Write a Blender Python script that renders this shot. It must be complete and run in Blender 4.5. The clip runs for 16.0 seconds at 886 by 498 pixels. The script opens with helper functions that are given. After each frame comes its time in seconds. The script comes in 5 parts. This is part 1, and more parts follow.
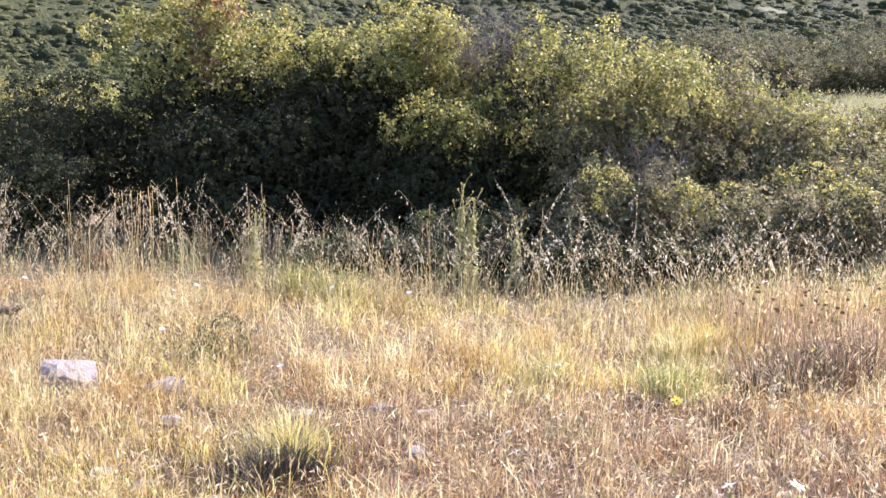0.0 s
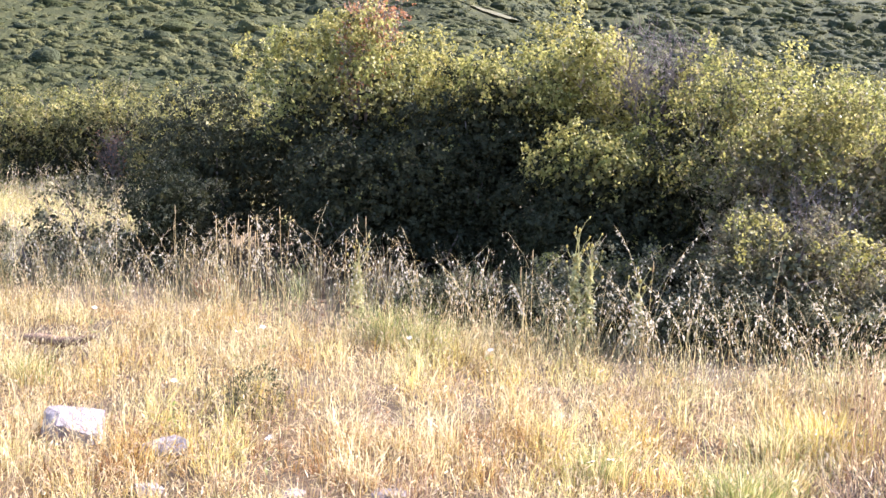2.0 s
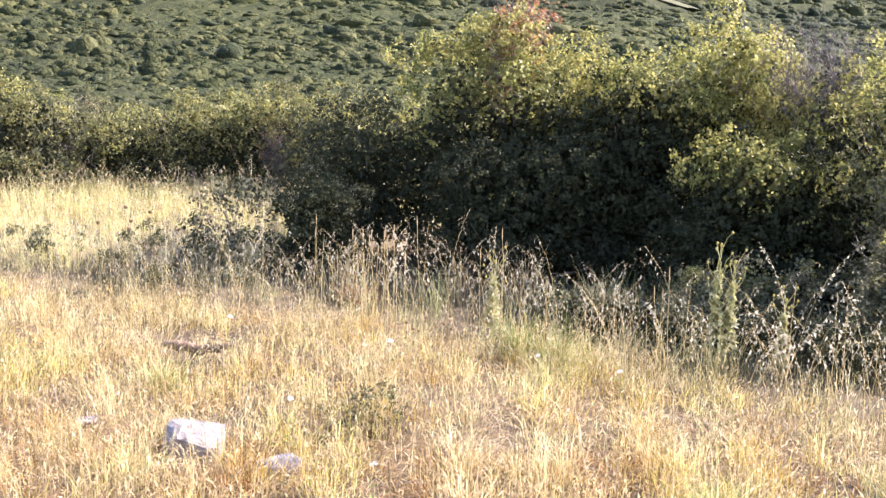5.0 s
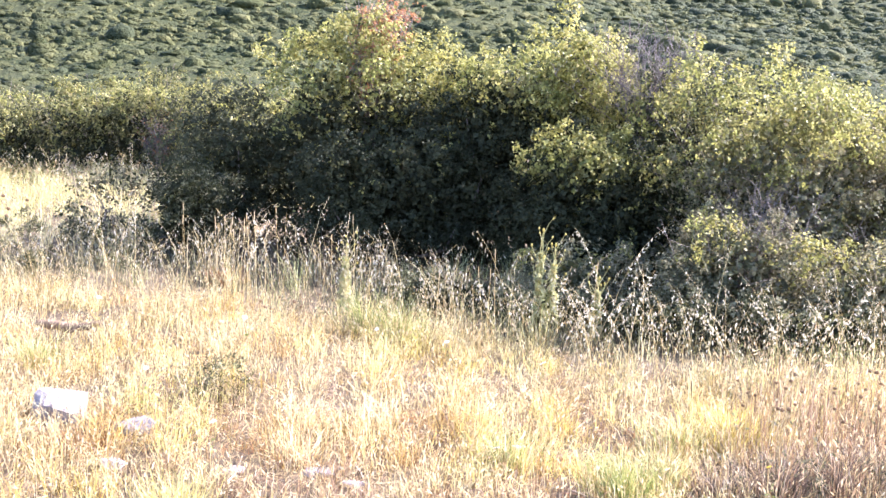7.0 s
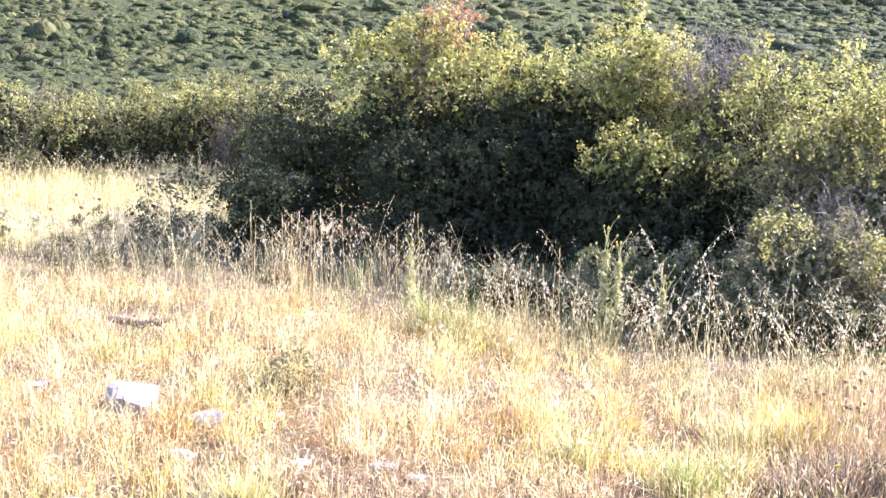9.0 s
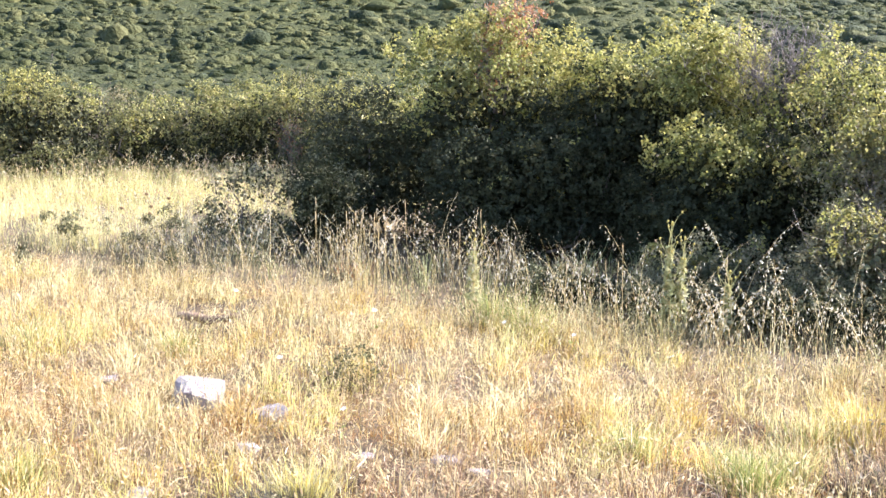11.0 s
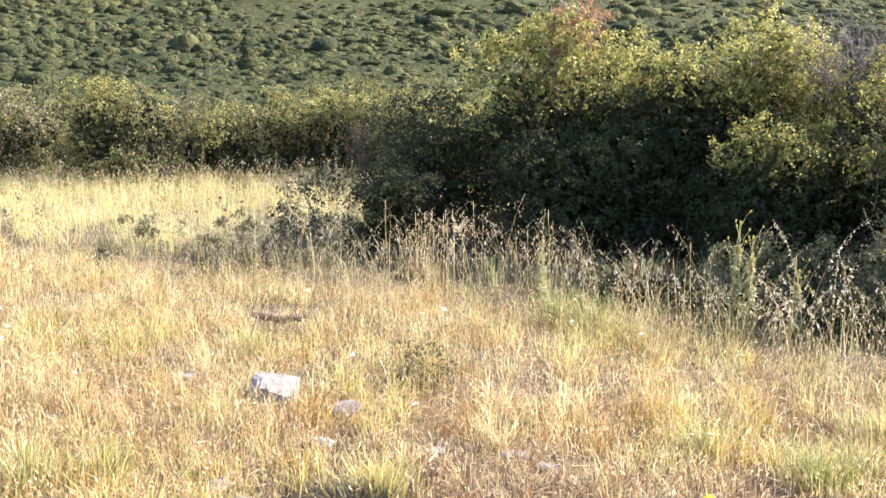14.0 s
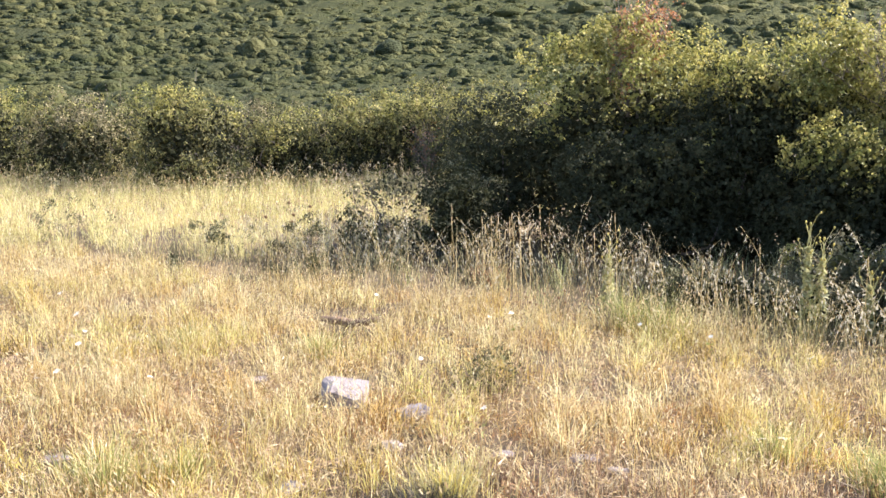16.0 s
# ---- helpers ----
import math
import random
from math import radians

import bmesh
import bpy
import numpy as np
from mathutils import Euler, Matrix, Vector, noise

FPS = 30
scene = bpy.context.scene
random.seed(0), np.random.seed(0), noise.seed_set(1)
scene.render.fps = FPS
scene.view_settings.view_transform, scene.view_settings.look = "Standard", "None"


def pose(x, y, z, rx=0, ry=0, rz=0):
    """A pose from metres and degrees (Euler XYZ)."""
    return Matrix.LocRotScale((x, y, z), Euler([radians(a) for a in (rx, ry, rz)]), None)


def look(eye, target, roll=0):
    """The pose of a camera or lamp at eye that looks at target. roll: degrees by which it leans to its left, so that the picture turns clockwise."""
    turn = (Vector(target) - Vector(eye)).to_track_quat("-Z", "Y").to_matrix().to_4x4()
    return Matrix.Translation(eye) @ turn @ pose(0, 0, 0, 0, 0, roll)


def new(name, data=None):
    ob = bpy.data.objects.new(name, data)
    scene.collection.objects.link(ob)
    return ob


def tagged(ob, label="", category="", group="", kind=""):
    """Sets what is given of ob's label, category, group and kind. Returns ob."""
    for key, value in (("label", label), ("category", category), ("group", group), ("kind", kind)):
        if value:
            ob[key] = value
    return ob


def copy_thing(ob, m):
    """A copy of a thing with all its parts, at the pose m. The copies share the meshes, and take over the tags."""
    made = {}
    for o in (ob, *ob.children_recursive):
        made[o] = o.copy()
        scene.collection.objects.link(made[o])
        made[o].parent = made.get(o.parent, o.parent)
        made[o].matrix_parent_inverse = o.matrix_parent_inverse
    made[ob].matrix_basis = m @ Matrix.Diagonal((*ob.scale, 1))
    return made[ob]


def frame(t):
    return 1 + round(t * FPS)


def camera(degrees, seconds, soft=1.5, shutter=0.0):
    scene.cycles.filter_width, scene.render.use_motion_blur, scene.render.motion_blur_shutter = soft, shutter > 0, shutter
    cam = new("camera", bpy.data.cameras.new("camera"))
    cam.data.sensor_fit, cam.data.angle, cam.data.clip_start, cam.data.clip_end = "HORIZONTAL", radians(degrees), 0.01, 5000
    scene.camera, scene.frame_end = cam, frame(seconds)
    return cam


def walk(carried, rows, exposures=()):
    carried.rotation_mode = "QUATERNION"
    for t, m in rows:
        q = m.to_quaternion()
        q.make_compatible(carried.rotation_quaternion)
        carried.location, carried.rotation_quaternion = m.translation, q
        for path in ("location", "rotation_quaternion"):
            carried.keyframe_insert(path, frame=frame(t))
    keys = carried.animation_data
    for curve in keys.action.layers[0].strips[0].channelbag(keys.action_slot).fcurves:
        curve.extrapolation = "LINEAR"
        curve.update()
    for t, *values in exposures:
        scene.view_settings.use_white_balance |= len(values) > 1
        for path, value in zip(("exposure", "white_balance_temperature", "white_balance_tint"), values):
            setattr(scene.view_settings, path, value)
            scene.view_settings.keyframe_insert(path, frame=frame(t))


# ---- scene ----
cam = camera(42, 16.0, soft=1.5)
PATH = [
    (0, (-1.331, -0.231, 1.520), (-0.826, 1.680, 1.217), 0.94),
    (0.5, (-1.067, -0.051, 1.571), (-0.497, 1.837, 1.243), 2.40),
    (1, (-0.812, 0.105, 1.622), (-0.335, 2.019, 1.288), 2.99),
    (1.5, (-0.467, 0.274, 1.628), (-0.219, 2.233, 1.313), 2.07),
    (2, (-0.276, 0.411, 1.604), (-0.200, 2.390, 1.321), 2.06),
    (2.5, (-0.166, 0.475, 1.693), (-0.207, 2.452, 1.397), 2.19),
    (3, (-0.086, 0.486, 1.712), (-0.223, 2.459, 1.414), 1.91),
    (3.5, (0.004, 0.516, 1.743), (-0.214, 2.480, 1.434), 1.09),
    (3.7, (-0.020, 0.495, 1.727), (-0.250, 2.458, 1.421), 1.33),
    (5.8, (-0.028, 0.583, 1.744), (-0.238, 2.547, 1.428), 2.02),
    (6, (0.048, 0.398, 1.770), (-0.112, 2.366, 1.449), 2.09),
    (6.5, (0.319, -0.137, 1.898), (0.241, 1.832, 1.554), 1.77),
    (7, (0.378, -0.172, 1.886), (0.323, 1.799, 1.550), 2.03),
    (7.5, (0.410, -0.158, 1.896), (0.337, 1.812, 1.557), 1.84),
    (8, (0.401, -0.179, 1.879), (0.296, 1.789, 1.544), 1.85),
    (8.5, (0.391, -0.193, 1.874), (0.255, 1.774, 1.538), 1.71),
    (9, (0.375, -0.206, 1.865), (0.210, 1.758, 1.529), 1.61),
    (9.5, (0.364, -0.220, 1.856), (0.168, 1.741, 1.519), 1.48),
    (10, (0.383, -0.225, 1.862), (0.148, 1.732, 1.521), 1.14),
    (12.5, (0.417, -0.284, 1.847), (0.098, 1.661, 1.508), 0.52),
    (13, (0.416, -0.318, 1.844), (0.074, 1.624, 1.507), 0.35),
    (13.5, (0.410, -0.335, 1.841), (0.044, 1.603, 1.506), 0.24),
    (14, (0.413, -0.343, 1.850), (0.019, 1.589, 1.515), -0.02),
    (14.5, (0.419, -0.348, 1.862), (-0.005, 1.578, 1.526), -0.33),
    (15, (0.422, -0.357, 1.872), (-0.030, 1.563, 1.537), -0.59),
    (15.5, (0.424, -0.369, 1.877), (-0.056, 1.544, 1.544), -0.83),
    (16, (0.411, -0.380, 1.875), (-0.093, 1.526, 1.543), -1.00),
]
EXPOSURES = [(0.0, 1.95, 5750, 23), (0.5, 2.15, 5550, 24), (1.0, 1.8, 5800, 24), (1.5, 1.88, 5950, 22), (2.0, 2.3, 5750, 23), (2.6, 1.95, 5800, 24), (3.7, 2.02, 5900, 24), (5.8, 2.45, 5800, 19), (7.0, 2.7, 5500, 22), (9.0, 2.7, 5500, 22), (10.0, 2.45, 5600, 17), (13.0, 2.3, 5900, 13), (14.5, 2.05, 6050, 14), (16.0, 1.97, 6100, 14)]
walk(cam, [(t, look(eye, target, roll)) for t, eye, target, roll in PATH], EXPOSURES)

# ---- world and sun: low sun from the right, slightly behind the bushes ----
SUN_AZ, SUN_EL = 63.0, 34.0        # degrees from +y towards +x, and above the horizon
world = bpy.data.worlds.new("world")
scene.world = world
world.use_nodes = True
wn = world.node_tree
wn.nodes.clear()
sky = wn.nodes.new("ShaderNodeTexSky")
sky.sky_type, sky.sun_disc = "NISHITA", False
sky.sun_elevation, sky.sun_rotation = radians(SUN_EL), radians(SUN_AZ)
bg = wn.nodes.new("ShaderNodeBackground")
bg.inputs[1].default_value = 0.10
wo = wn.nodes.new("ShaderNodeOutputWorld")
wn.links.new(sky.outputs[0], bg.inputs[0])
wn.links.new(bg.outputs[0], wo.inputs[0])
sun = new("sun", bpy.data.lights.new("sun", "SUN"))
sun.data.energy, sun.data.angle, sun.data.color = 5.0, radians(0.53), (1.0, 0.93, 0.80)
to_sun = Vector((math.sin(radians(SUN_AZ)) * math.cos(radians(SUN_EL)), math.cos(radians(SUN_AZ)) * math.cos(radians(SUN_EL)), math.sin(radians(SUN_EL))))
sun.matrix_world = look((0, 0, 30), tuple(Vector((0, 0, 30)) - to_sun))


# ---- materials ----
def nodes_of(name):
    m = bpy.data.materials.new(name)
    m.use_nodes = True
    m.node_tree.nodes.clear()
    return m, m.node_tree.nodes, m.node_tree.links


def ramp_of(nd, stops):
    r = nd.new("ShaderNodeValToRGB")
    while len(r.color_ramp.elements) < len(stops):
        r.color_ramp.elements.new(0.5)
    for e, (p, c) in zip(r.color_ramp.elements, stops):
        e.position, e.color = p, (*c, 1)
    return r


def noise_of(nd, lk, scale, detail=3.0, coords=None):
    n = nd.new("ShaderNodeTexNoise")
    n.inputs["Scale"].default_value, n.inputs["Detail"].default_value = scale, detail
    if coords is not None:
        lk.new(coords, n.inputs["Vector"])
    return n


def foliage(name, stops, patch=None, patch_scale=0.8, through_light=0.35, rough=0.5, gloss=0.4, patch2=None, scale2=0.6, bump=0.0):
    """Thin leaf or straw: a colour of its own for each leaf, patches of drier growth, light shining through."""
    m, nd, lk = nodes_of(name)
    geo = nd.new("ShaderNodeNewGeometry")
    ramp = ramp_of(nd, stops)
    lk.new(geo.outputs["Random Per Island"], ramp.inputs[0])
    colour = ramp.outputs[0]
    if patch:
        co = nd.new("ShaderNodeTexCoord")
        n = noise_of(nd, lk, patch_scale, 3.0, co.outputs["Object"])
        fac = ramp_of(nd, [(0.42, (0, 0, 0)), (0.62, (1, 1, 1))])
        lk.new(n.outputs["Fac"], fac.inputs[0])
        mix = nd.new("ShaderNodeMix")
        mix.data_type, mix.blend_type = "RGBA", "MULTIPLY"
        mix.inputs["B"].default_value = (*patch, 1)
        lk.new(fac.outputs[0], mix.inputs["Factor"])
        lk.new(colour, mix.inputs["A"])
        colour = mix.outputs["Result"]
    if patch2:
        co = nd.new("ShaderNodeTexCoord")
        shift = nd.new("ShaderNodeMapping")
        shift.inputs["Location"].default_value = (7.3, 2.1, 0.0)
        lk.new(co.outputs["Object"], shift.inputs["Vector"])
        n = noise_of(nd, lk, scale2, 4.0, shift.outputs[0])
        fac = ramp_of(nd, [(0.48, (0, 0, 0)), (0.60, (1, 1, 1))])
        lk.new(n.outputs["Fac"], fac.inputs[0])
        mix = nd.new("ShaderNodeMix")
        mix.data_type, mix.blend_type = "RGBA", "MULTIPLY"
        mix.inputs["B"].default_value = (*patch2, 1)
        lk.new(fac.outputs[0], mix.inputs["Factor"])
        lk.new(colour, mix.inputs["A"])
        colour = mix.outputs["Result"]
    p = nd.new("ShaderNodeBsdfPrincipled")
    p.inputs["Roughness"].default_value = rough
    p.inputs["Specular IOR Level"].default_value = gloss
    tr = nd.new("ShaderNodeBsdfTranslucent")
    if bump:
        co = nd.new("ShaderNodeTexCoord")
        bn = noise_of(nd, lk, 5.0, 6.0, co.outputs["Object"])
        bp = nd.new("ShaderNodeBump")
        bp.inputs["Strength"].default_value, bp.inputs["Distance"].default_value = 1.0, bump
        lk.new(bn.outputs["Fac"], bp.inputs["Height"])
        lk.new(bp.outputs[0], p.inputs["Normal"])
    lk.new(colour, p.inputs["Base Color"])
    lk.new(colour, tr.inputs["Color"])
    sh = nd.new("ShaderNodeMixShader")
    sh.inputs[0].default_value = through_light
    out = nd.new("ShaderNodeOutputMaterial")
    lk.new(p.outputs[0], sh.inputs[1])
    lk.new(tr.outputs[0], sh.inputs[2])
    lk.new(sh.outputs[0], out.inputs[0])
    return m


def solid(name, stops, scale=8.0, rough=0.85, bump=0.3, detail=6.0):
    """Opaque rough surface (bark, stone): noise colour at two scales, with relief."""
    m, nd, lk = nodes_of(name)
    co = nd.new("ShaderNodeTexCoord")
    n1 = noise_of(nd, lk, scale, detail, co.outputs["Object"])
    n2 = noise_of(nd, lk, scale * 9, 4.0, co.outputs["Object"])
    ramp = ramp_of(nd, stops)
    add = nd.new("ShaderNodeMath")
    add.operation = "MULTIPLY_ADD"
    add.inputs[1].default_value = 0.4
    lk.new(n2.outputs["Fac"], add.inputs[0])
    mul = nd.new("ShaderNodeMath")
    mul.operation = "MULTIPLY"
    mul.inputs[1].default_value = 0.7
    lk.new(n1.outputs["Fac"], mul.inputs[0])
    lk.new(mul.outputs[0], add.inputs[2])
    lk.new(add.outputs[0], ramp.inputs[0])
    p = nd.new("ShaderNodeBsdfPrincipled")
    p.inputs["Roughness"].default_value = rough
    p.inputs["Specular IOR Level"].default_value = 0.15
    bp = nd.new("ShaderNodeBump")
    bp.inputs["Strength"].default_value = bump
    bp.inputs["Distance"].default_value = 0.02
    lk.new(add.outputs[0], bp.inputs["Height"])
    lk.new(bp.outputs[0], p.inputs["Normal"])
    lk.new(ramp.outputs[0], p.inputs["Base Color"])
    out = nd.new("ShaderNodeOutputMaterial")
    lk.new(p.outputs[0], out.inputs[0])
    return m


M_STRAW = foliage("dry_straw", [(0.0, (0.10, 0.068, 0.034)), (0.22, (0.30, 0.22, 0.105)), (0.48, (0.64, 0.54, 0.265)), (0.85, (0.84, 0.755, 0.42)), (1.0, (0.90, 0.85, 0.60))],
                  (0.77, 0.61, 0.40), 2.6, 0.45, patch2=(0.96, 0.97, 0.62), scale2=0.9)
M_STRAW_NEAR = foliage("dry_straw_rusty", [(0.0, (0.11, 0.065, 0.032)), (0.3, (0.40, 0.265, 0.125)), (0.75, (0.68, 0.52, 0.26)), (1.0, (0.86, 0.77, 0.56))],
                       (0.52, 0.35, 0.26), 3.2, 0.42, patch2=(1.0, 0.80, 0.52), scale2=1.1)
M_BROWN = foliage("brown_straw", [(0.0, (0.13, 0.076, 0.052)), (0.45, (0.27, 0.170, 0.112)), (0.8, (0.42, 0.29, 0.19)), (1.0, (0.64, 0.53, 0.38))], (0.72, 0.64, 0.60), 3.0, 0.4)
M_FIELD = foliage("field_straw", [(0.0, (0.36, 0.30, 0.12)), (0.5, (0.62, 0.54, 0.25)), (1.0, (0.78, 0.71, 0.42))], (0.85, 0.85, 0.7), 0.5, 0.45)
M_RISE = foliage("faded_straw", [(0.0, (0.30, 0.29, 0.15)), (0.5, (0.44, 0.42, 0.24)), (1.0, (0.60, 0.56, 0.36))], (0.85, 0.85, 0.7), 0.5, 0.3)
M_CLEARING = solid("dry_clearing", [(0.3, (0.075, 0.072, 0.038)), (0.7, (0.12, 0.11, 0.058))], 0.5, 0.95, 0.3)
M_SEED = foliage("seed_head", [(0.0, (0.38, 0.25, 0.14)), (0.5, (0.60, 0.47, 0.28)), (0.9, (0.70, 0.59, 0.37)), (1.0, (0.84, 0.77, 0.58))], None, 1, 0.45)
M_SPIKELET = foliage("oat_spikelet", [(0.0, (0.30, 0.24, 0.16)), (0.5, (0.47, 0.41, 0.30)), (1.0, (0.68, 0.63, 0.52))], None, 1, 0.5)
M_OATSTEM = foliage("oat_stem", [(0.0, (0.28, 0.21, 0.09)), (0.5, (0.56, 0.43, 0.20)), (1.0, (0.74, 0.61, 0.35))], None, 1, 0.3)
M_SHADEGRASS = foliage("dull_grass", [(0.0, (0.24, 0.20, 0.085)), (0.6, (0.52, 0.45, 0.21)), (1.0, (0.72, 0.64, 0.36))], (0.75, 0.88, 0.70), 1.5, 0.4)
M_GREENGRASS = foliage("green_grass", [(0.0, (0.10, 0.13, 0.032)), (0.6, (0.23, 0.265, 0.070)), (1.0, (0.44, 0.40, 0.15))], None, 1, 0.45)
M_YELLOWGRASS = foliage("yellow_grass", [(0.0, (0.34, 0.27, 0.06)), (0.6, (0.58, 0.47, 0.10)), (1.0, (0.70, 0.58, 0.18))], None, 1, 0.45)
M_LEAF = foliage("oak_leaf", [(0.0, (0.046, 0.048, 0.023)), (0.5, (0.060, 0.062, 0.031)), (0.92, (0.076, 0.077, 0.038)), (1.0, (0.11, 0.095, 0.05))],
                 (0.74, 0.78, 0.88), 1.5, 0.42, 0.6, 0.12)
# yellow of young leaves, brightened to paint the sunlit crowns
M_YOUNG_LIT = foliage("young_lit_leaf", [(0.0, (0.19, 0.178, 0.048)), (0.5, (0.33, 0.295, 0.085)), (0.85, (0.45, 0.39, 0.12)), (1.0, (0.56, 0.45, 0.19))], (0.76, 0.84, 0.82), 2.0, 0.48, 0.5, 0.25)
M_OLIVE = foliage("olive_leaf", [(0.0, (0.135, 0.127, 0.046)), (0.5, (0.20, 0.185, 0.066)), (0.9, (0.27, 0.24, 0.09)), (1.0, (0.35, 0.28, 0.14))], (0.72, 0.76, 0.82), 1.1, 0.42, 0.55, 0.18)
M_FADED = foliage("faded_leaf", [(0.0, (0.14, 0.12, 0.066)), (0.5, (0.25, 0.215, 0.118)), (0.9, (0.36, 0.31, 0.175)), (1.0, (0.46, 0.385, 0.24))], (0.72, 0.70, 0.72), 1.8, 0.38, 0.6, 0.12)
M_RUST = foliage("rusty_leaf", [(0.0, (0.18, 0.075, 0.036)), (0.6, (0.37, 0.165, 0.075)), (1.0, (0.50, 0.27, 0.12))], None, 1, 0.4)
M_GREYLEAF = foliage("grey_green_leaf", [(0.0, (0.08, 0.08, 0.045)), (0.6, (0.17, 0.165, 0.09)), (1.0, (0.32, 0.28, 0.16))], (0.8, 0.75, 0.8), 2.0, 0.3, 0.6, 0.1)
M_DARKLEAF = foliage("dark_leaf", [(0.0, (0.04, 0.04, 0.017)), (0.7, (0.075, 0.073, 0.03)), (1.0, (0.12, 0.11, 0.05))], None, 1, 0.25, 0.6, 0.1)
M_HILLLEAF = foliage("garrigue_leaf", [(0.0, (0.074, 0.078, 0.031)), (1.0, (0.112, 0.112, 0.045))], (0.78, 0.78, 0.85), 0.06, 0.32, 0.85, 0.1, patch2=(0.70, 0.76, 0.74), scale2=0.38, bump=0.25)
M_HILLPALE = foliage("pale_garrigue_leaf", [(0.0, (0.102, 0.102, 0.040)), (1.0, (0.148, 0.137, 0.057))], (0.8, 0.82, 0.85), 0.06, 0.32, 0.85, 0.1, bump=0.25)
M_HILLDARK = foliage("dark_garrigue_leaf", [(0.0, (0.048, 0.055, 0.027)), (1.0, (0.070, 0.076, 0.038))], None, 0.06, 0.25, 0.85, 0.1, bump=0.25)
# near-black for a tuft's painted shadow, and for withered growth
M_MATTED = foliage("dead_shadow_grass", [(0.0, (0.030, 0.024, 0.020)), (0.7, (0.075, 0.060, 0.048)), (1.0, (0.20, 0.16, 0.11))], None, 1, 0.15)
M_BUD = solid("yellow_bud", [(0.3, (0.28, 0.22, 0.06)), (0.7, (0.50, 0.40, 0.12))], 30)
M_HERB = foliage("herb_leaf", [(0.0, (0.29, 0.28, 0.115)), (0.6, (0.46, 0.43, 0.20)), (1.0, (0.62, 0.56, 0.31))], None, 1, 0.4)
# leaf colour darkened to paint the shade inside the crowns
M_INNER_SHADE = foliage("inner_shade_leaves", [(0.0, (0.026, 0.027, 0.014)), (1.0, (0.055, 0.054, 0.027))], None, 1, 0.1, 0.8, 0.1)
M_BARK = solid("bark", [(0.3, (0.07, 0.055, 0.045)), (0.6, (0.16, 0.13, 0.11)), (0.85, (0.26, 0.23, 0.20))], 12)
M_TWIG = solid("grey_twig", [(0.3, (0.115, 0.09, 0.08)), (0.7, (0.225, 0.18, 0.165))], 14)
M_ROCK = solid("limestone", [(0.30, (0.13, 0.10, 0.095)), (0.46, (0.225, 0.19, 0.182)), (0.6, (0.275, 0.235, 0.227)), (0.78, (0.35, 0.31, 0.297))], 11, 0.9, 1.0)
M_LOG = solid("weathered_wood", [(0.3, (0.07, 0.042, 0.03)), (0.55, (0.19, 0.125, 0.085)), (0.8, (0.36, 0.27, 0.20))], 16, 0.9, 0.6)
M_PETAL = foliage("white_petal", [(0.0, (0.75, 0.73, 0.66)), (1.0, (0.85, 0.84, 0.80))], None, 1, 0.4)
M_YELLOW = foliage("yellow_petal", [(0.0, (0.70, 0.52, 0.02)), (1.0, (0.80, 0.65, 0.05))], None, 1, 0.4)
M_HEAD = solid("dry_flower_head", [(0.3, (0.10, 0.055, 0.03)), (0.7, (0.22, 0.135, 0.075))], 30, 0.95)


def ground_material():
    m, nd, lk = nodes_of("dry_earth")
    co = nd.new("ShaderNodeTexCoord")
    big = noise_of(nd, lk, 0.7, 4.0, co.outputs["Object"])
    fine = noise_of(nd, lk, 26.0, 8.0, co.outputs["Object"])
    a = ramp_of(nd, [(0.3, (0.055, 0.034, 0.018)), (0.5, (0.115, 0.075, 0.036)), (0.72, (0.22, 0.155, 0.072))])
    b = ramp_of(nd, [(0.35, (0.55, 0.5, 0.45)), (0.6, (1, 1, 1))])
    mix = nd.new("ShaderNodeMix")
    mix.data_type, mix.blend_type = "RGBA", "MULTIPLY"
    mix.inputs["Factor"].default_value = 0.8
    lk.new(big.outputs["Fac"], a.inputs[0])
    lk.new(fine.outputs["Fac"], b.inputs[0])
    lk.new(a.outputs[0], mix.inputs["A"])
    lk.new(b.outputs[0], mix.inputs["B"])
    # scrub litter takes over up the hillside
    sep = nd.new("ShaderNodeSeparateXYZ")
    lk.new(co.outputs["Object"], sep.inputs[0])
    far = nd.new("ShaderNodeMapRange")
    far.inputs["From Min"].default_value, far.inputs["From Max"].default_value = 20.0, 45.0
    lk.new(sep.outputs["Y"], far.inputs["Value"])
    hn = noise_of(nd, lk, 0.12, 5.0, co.outputs["Object"])
    hill = ramp_of(nd, [(0.35, (0.055, 0.06, 0.026)), (0.55, (0.085, 0.085, 0.038)), (0.75, (0.13, 0.12, 0.058))])
    lk.new(hn.outputs["Fac"], hill.inputs[0])
    mix2 = nd.new("ShaderNodeMix")
    mix2.data_type = "RGBA"
    lk.new(far.outputs[0], mix2.inputs["Factor"])
    lk.new(mix.outputs["Result"], mix2.inputs["A"])
    lk.new(hill.outputs[0], mix2.inputs["B"])
    p = nd.new("ShaderNodeBsdfPrincipled")
    p.inputs["Roughness"].default_value = 0.95
    bp = nd.new("ShaderNodeBump")
    bp.inputs["Strength"].default_value, bp.inputs["Distance"].default_value = 0.6, 0.03
    lk.new(fine.outputs["Fac"], bp.inputs["Height"])
    lk.new(bp.outputs[0], p.inputs["Normal"])
    lk.new(mix2.outputs["Result"], p.inputs["Base Color"])
    out = nd.new("ShaderNodeOutputMaterial")
    lk.new(p.outputs[0], out.inputs[0])
    return m


